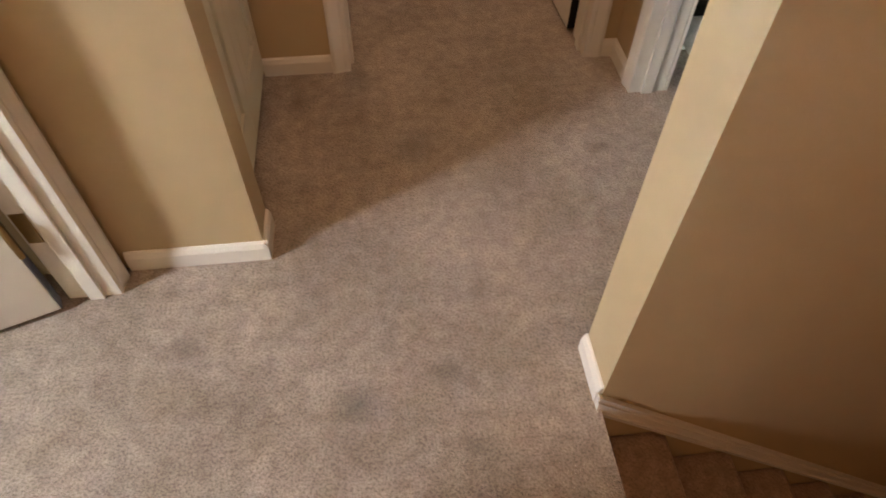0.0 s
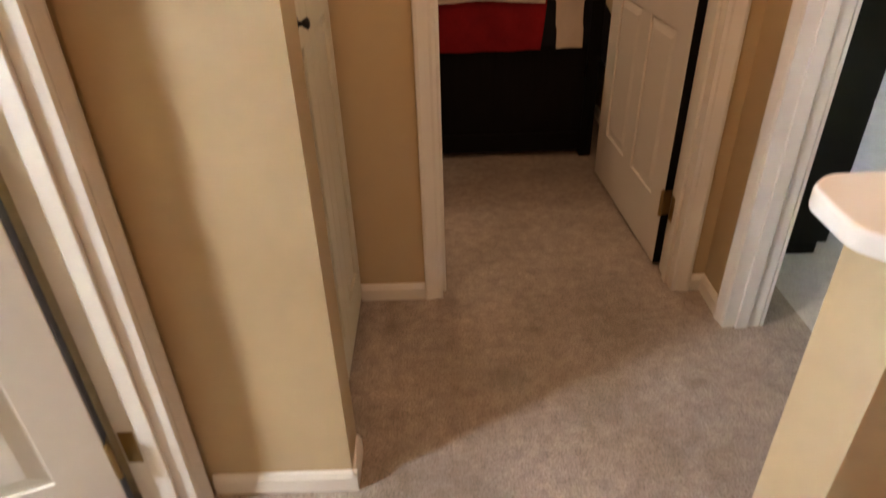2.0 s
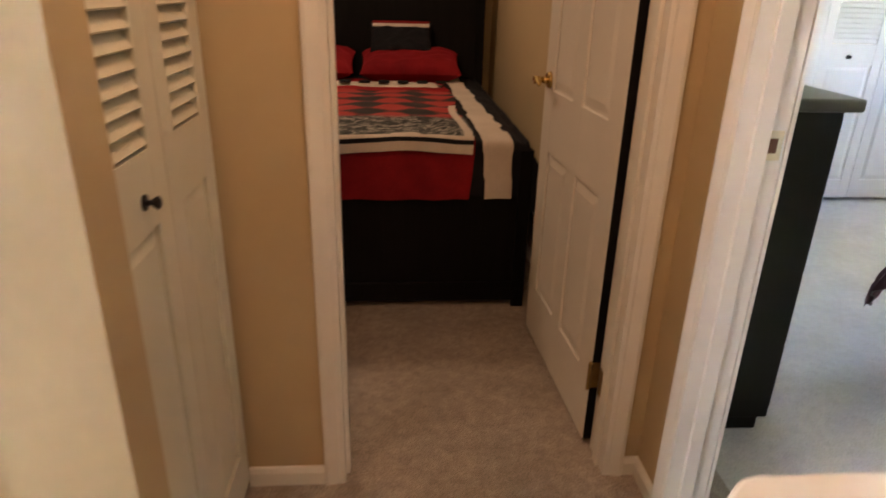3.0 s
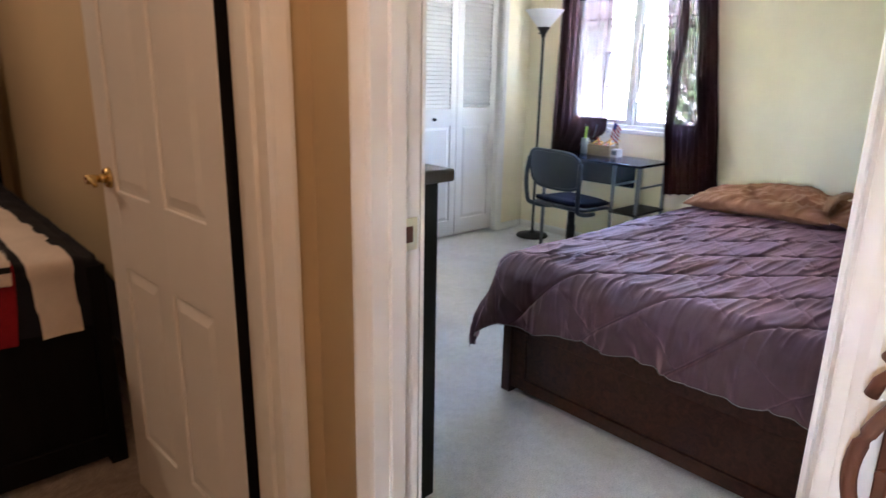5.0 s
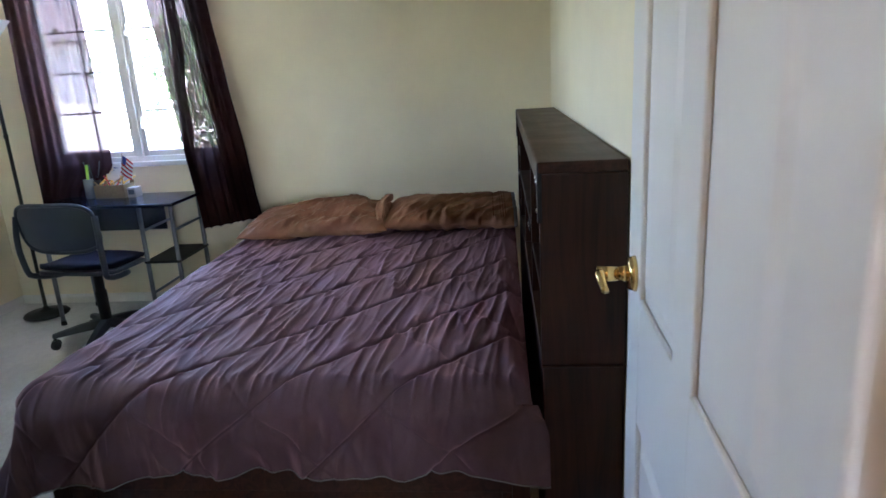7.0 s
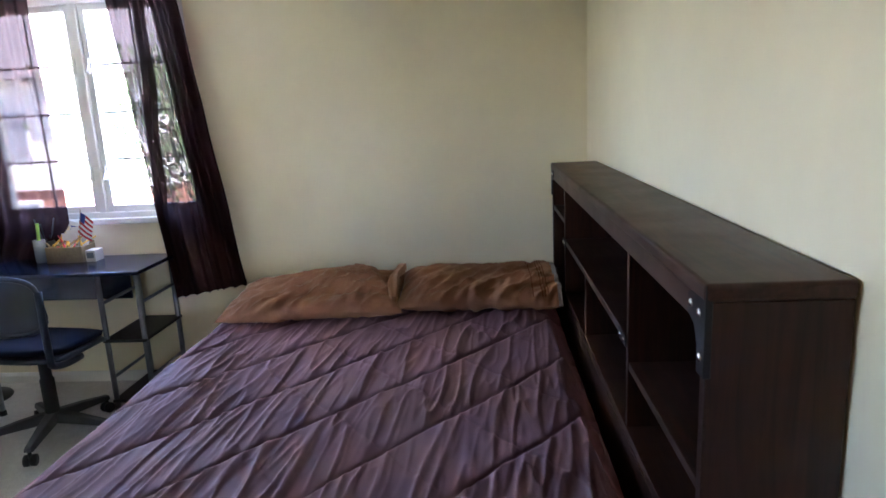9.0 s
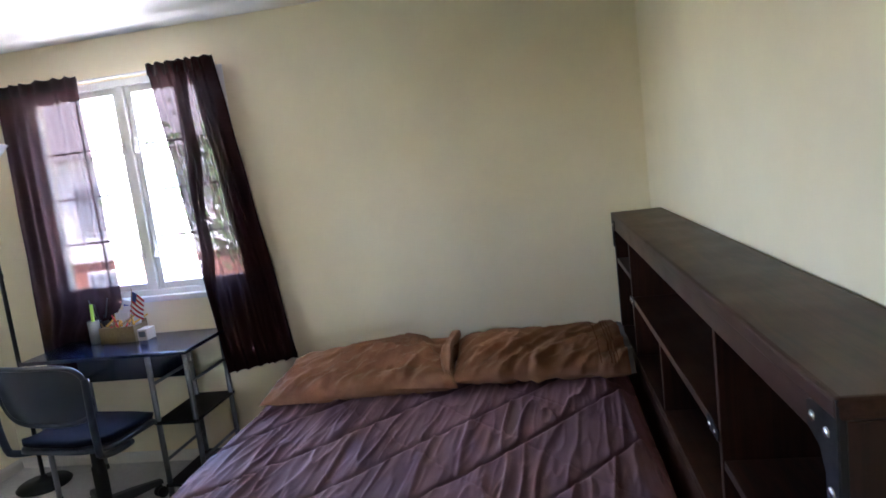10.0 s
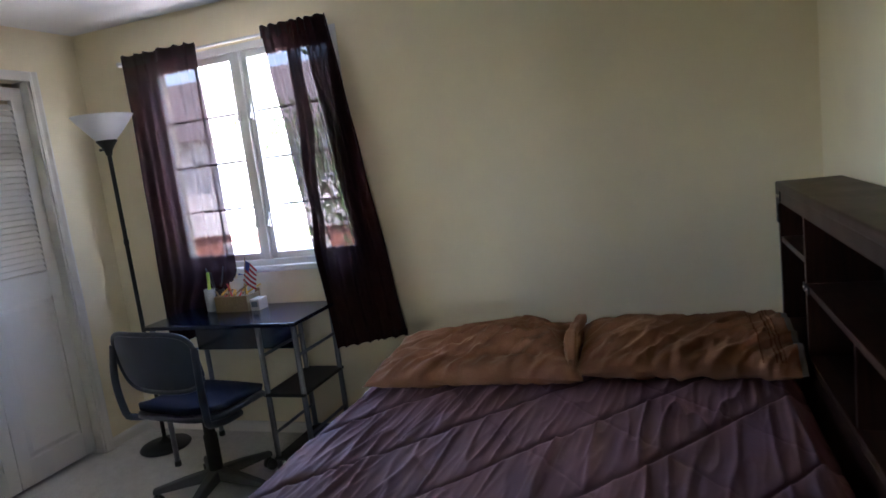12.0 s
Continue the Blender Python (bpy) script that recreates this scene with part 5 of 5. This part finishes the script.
def plaid_mat():
    """Woven throw: broad red and charcoal plaid over a figured grey band."""
    def build(nt, b):
        tc = nt.nodes.new("ShaderNodeTexCoord")
        sep = nt.nodes.new("ShaderNodeSeparateXYZ")
        nt.links.new(tc.outputs["Object"], sep.inputs[0])
        fig = noise_of(nt, coords(nt, (16, 22, 16)), 1.0, 5, 0.7, 1.5)
        figured = ramp(nt, fig, [(0.42, (0.012, 0.014, 0.016)), (0.5, (0.06, 0.065, 0.06)), (0.58, (0.32, 0.30, 0.27))])
        wave = nd(nt, "ShaderNodeTexWave", Scale=1.25, Distortion=0.8, Detail=2.0)
        wave.bands_direction = "X"
        nt.links.new(tc.outputs["Object"], wave.inputs["Vector"])
        wave2 = nd(nt, "ShaderNodeTexWave", Scale=1.7, Distortion=0.8, Detail=2.0)
        wave2.bands_direction = "Y"
        nt.links.new(tc.outputs["Object"], wave2.inputs["Vector"])
        ch = mix(nt, 0.5, wave.outputs["Color"], wave2.outputs["Color"], "MIX")
        ch = mix(nt, 0.35, ch, fig, "MIX")
        plaid = ramp(nt, ch, [(0.40, (0.016, 0.017, 0.018)), (0.5, (0.09, 0.02, 0.018)), (0.58, (0.36, 0.035, 0.028))])
        sel = nd(nt, "ShaderNodeMapRange", **{"From Min": 4.08, "From Max": 4.16})
        nt.links.new(sep.outputs["Y"], sel.inputs["Value"])
        nt.links.new(mix(nt, sel.outputs[0], figured, plaid), b.inputs["Base Color"])
        b.inputs["Roughness"].default_value = 0.95
        bump(nt, b, noise_of(nt, coords(nt), 300.0, 2), 0.3, 0.002)
    return material("plaid_throw", build)


M_PLAID = plaid_mat()
throw = thing("throw", "folded red and charcoal plaid throw with cream borders", "throw")


def flat_sheet(x0, x1, y0, y1, z, seed, amp=0.010):
    return lambda u, v: (x0 + (x1 - x0) * u + 0.012 * noise.noise((v * 4, seed, u)), y0 + (y1 - y0) * v + 0.015 * noise.noise((u * 5, seed, 0)),
                         z + amp * noise.noise((u * 6, v * 6, seed)) - 0.018 * smooth(0.94, 1.0, u) - 0.018 * smooth(0.06, 0.0, v))


THROW = drape(lambda v: RB0 + 0.03, lambda v: 0.462 + 0.010 * math.sin(v * 9), 4.92, 0.790, lambda u: 0.085 + 0.008 * math.sin(u * 14), 5.0, 0.012, 0.018)


def band(v0, v1, off):
    return lambda u, v: Vector(THROW(u, v0 + (v1 - v0) * v)) + Vector((0, -off, off * 0.8))


part("weave", bm_grid(90, 90, THROW), M_PLAID, throw, "", True)
part("border", bm_grid(90, 8, band(0.0, 0.030, 0.003)), M_CREAMCLOTH, throw, "cream border", True)
part("edge_band", bm_grid(90, 4, band(0.030, 0.045, 0.004)), M_BLACKCLOTH, throw, "black band", True)
part("border", bm_grid(90, 4, band(0.045, 0.062, 0.003)), M_CREAMCLOTH, throw, "cream border", True)
part("side_border", bm_grid(6, 60, lambda u, v: Vector(THROW(0.972 + 0.028 * u - 0.012 * math.sin(v * 3.1), v * 0.62)) + Vector((0, -0.003, 0.003))), M_CREAMCLOTH, throw, "cream border", True)
strip = thing("woven_strip", "black and white patterned strip across the red blanket", "runner")
part("strip", bm_grid(80, 8, flat_sheet(RB0 + 0.03, 0.44, 5.18, 5.28, 0.790, 9.0)), M_CREAMCLOTH, strip, "", True)
random.seed(8)
for k in range(11):
    x = RB0 + 0.06 + k * 0.118
    part("patch", bm_box(x, 5.183, 0.795, x + 0.066, 5.277 - random.random() * 0.03, 0.803, 0.002, 1), M_BLACKCLOTH, strip)


def cushion(name, label, sx, sy, h, m, mat, seed):
    root = thing(name, label, "pillow", "pillows on the red bed", m)

    def surf(sign):
        def fn(u, v):
            a, b = (u - 0.5) * 2, (v - 0.5) * 2
            body = max(0.0, (1 - a ** 4) * (1 - b ** 4)) ** 0.5
            return (a * sx / 2 * (1 - 0.05 * (1 - b * b)), b * sy / 2 * (1 - 0.05 * (1 - a * a)), sign * h * body + (0.012 * noise.noise((a * 4, b * 4, seed)) * body if sign > 0 else 0))
        return fn
    part("case", bm_join(bm_grid(40, 30, surf(1)), bm_grid(24, 18, surf(-1))), mat, root, "", True)
    return root


cushion("pillow", "red pillow against the black headboard", 0.66, 0.40, 0.085, pose(-0.45, 5.60, 0.870, 14), M_RED, 2)
cushion("pillow", "red pillow at the bed's wall side", 0.66, 0.40, 0.085, pose(0.25, 5.59, 0.868, 14), M_RED, 5)
banded = cushion("pillow", "small black pillow with a white and red band", 0.42, 0.26, 0.06, pose(0.19, 5.69, 1.02, 48), M_BLACKCLOTH, 4)
part("white_band", bm_box(-0.19, 0.048, 0.048, 0.19, 0.074, 0.062, 0.004), M_CREAMCLOTH, banded, "white band")
part("red_band", bm_box(-0.19, 0.075, 0.044, 0.19, 0.100, 0.056, 0.004), M_RED, banded, "red band")

# iron scroll hook on the door casing
hook = thing("wall_hook", "brown wrought-iron scroll hook hung on the white casing", "hook")
HXF = 0.838
part("back_plate", bm_box(0.846, 1.628, 0.94, 0.8535, 1.640, 1.12, 0.002, 1), M_RUST, hook)
part("stem", bm_tube([(HXF, 1.622 + 0.036 * math.sin(k / 16 * 3.3), 0.90 + 0.0125 * k) for k in range(17)], 0.0075, 10), M_RUST, hook, "", True)
part("scroll", bm_tube([(HXF, 1.612 + (0.042 - 0.0016 * k) * math.cos(k * 0.38), 1.075 + (0.042 - 0.0016 * k) * math.sin(k * 0.38)) for k in range(20)], 0.0065, 10), M_RUST, hook, "", True)
part("leaf", bm_tube([(HXF, 1.628 + 0.003 * k, 1.100 + 0.005 * k - 0.0004 * k * k) for k in range(9)], lambda f: 0.011 * math.sin(0.3 + 2.6 * f), 10), M_RUST, hook, "", True)
part("peg", bm_rod((HXF, 1.634, 1.0), (0.848, 1.634, 1.0), 0.005, None, 10), M_RUST, hook)

# ---- outdoors, past the window ----
M_GRASS = carpet("lawn", (0.11, 0.15, 0.06), (0.06, 0.09, 0.03), (0.08, 0.09, 0.04))
M_BRICK = painted("red_brick", (0.30, 0.13, 0.09), 0.85, 0.25)
M_SIDING = painted("pale_siding", (0.62, 0.60, 0.58), 0.7, 0.05)
M_ROOF = painted("grey_shingle", (0.12, 0.11, 0.11), 0.9, 0.3)
M_DARKPANE = plastic("dark_window_pane", (0.22, 0.24, 0.27), 0.2, 0.6)
M_BARK = timber("bark", (0.05, 0.035, 0.025), (0.14, 0.10, 0.07), 2, 0.9)
M_LEAF = cloth("leaf", (0.045, 0.075, 0.03), (0.09, 0.13, 0.06), 60.0, 0.0)
# unseen pale ground added as a reflector, sending sunlight up to the bedroom ceiling
M_BOUNCE_SLAB = painted("pale_bounce_slab", (0.58, 0.57, 0.54), 0.85, 0.12, 0.3, 30.0)
structure("bounce_slab", bm_box(4.9, -12, -2.81, 17.5, 26, -2.77), M_BOUNCE_SLAB, "unseen pale slab added to bounce sunlight into the bedroom", "drive")
structure("ground", bm_box(-500, -500, -3.0, 900, 500, -2.8), M_GRASS, "sunlit green lawn", "lawn")
house = thing("house", "pale sided house with a brick ground floor across the lawn", "house")
part("wall", bm_box(20, 11.5, -2.8, 30, 36, -0.35), M_BRICK, house, "red brick ground floor")
part("wall", bm_box(19.9, 11.4, -0.35, 30.1, 36.1, 2.9), M_SIDING, house, "pale siding upper floor")
part("roof", bm_poly([(19.3, 2.9), (30.7, 2.9), (25, 5.8)], "y", 11.0, 36.5), M_ROOF, house, "grey shingle roof")
for y in (12.6, 15.6, 18.6, 21.6, 24.6, 27.6, 30.6, 33.6):
    for z in (-2.0, 0.7):
        w = part("window", bm_box(19.80, y, z, 19.95, y + 1.1, z + 1.35, 0.02, 1), M_SIDING, house)
        part("pane", bm_box(19.78, y + 0.08, z + 0.08, 19.81, y + 1.02, z + 1.27), M_DARKPANE, w)


def tree(x, y, h, seed):
    random.seed(seed)
    root = thing("tree", "leafy green tree on the lawn outside", "tree", "trees on the lawn")
    base = Vector((x, y, -2.8))
    limbs = [bm_tube([base + Vector((0.1 * math.sin(k), 0.1 * math.cos(k * 1.3), h * 0.62 * k / 7)) for k in range(8)], lambda f: 0.20 - 0.13 * f, 10)]
    tips = []
    for k in range(11):
        a = k * 2.4
        z0 = h * (0.30 + 0.03 * k)
        reach = h * random.uniform(0.18, 0.30)
        p0 = base + Vector((0, 0, z0))
        p1 = p0 + Vector((math.cos(a) * reach * 0.6, math.sin(a) * reach * 0.6, reach * 0.5))
        p2 = p0 + Vector((math.cos(a) * reach, math.sin(a) * reach, reach * 0.9))
        limbs.append(bm_tube([p0, p1, p2], lambda f: 0.07 - 0.05 * f, 7))
        tips += [p1, p2]
    tips.append(base + Vector((0, 0, h * 0.7)))
    part("trunk", bm_join(*limbs), M_BARK, root)
    vs, fs = [], []
    for k in range(4200):
        t = random.choice(tips)
        c = t + Vector((random.gauss(0, 1), random.gauss(0, 1), random.gauss(0, 0.8))) * h * 0.075
        n = Vector((random.gauss(0, 1), random.gauss(0, 1), random.gauss(0, 1) + 0.6)).normalized()
        s = n.orthogonal().normalized()
        q = n.cross(s)
        L = random.uniform(0.07, 0.13)
        i = len(vs)
        vs += [c - s * L, c + q * L * 0.5 + n * 0.01, c + s * L, c - q * L * 0.5 + n * 0.01]
        fs.append((i, i + 1, i + 2, i + 3))
    me = bpy.data.meshes.new("crown")
    me.from_pydata([tuple(v) for v in vs], [], fs)
    me.materials.append(M_LEAF)
    crown = new("crown", me)
    crown.parent = root


tree(15.5, 8.2, 7.0, 21)
tree(19.0, 6.6, 8.0, 22)
tree(24.0, 2.0, 9.0, 23)
tree(27.0, 8.5, 9.5, 24)
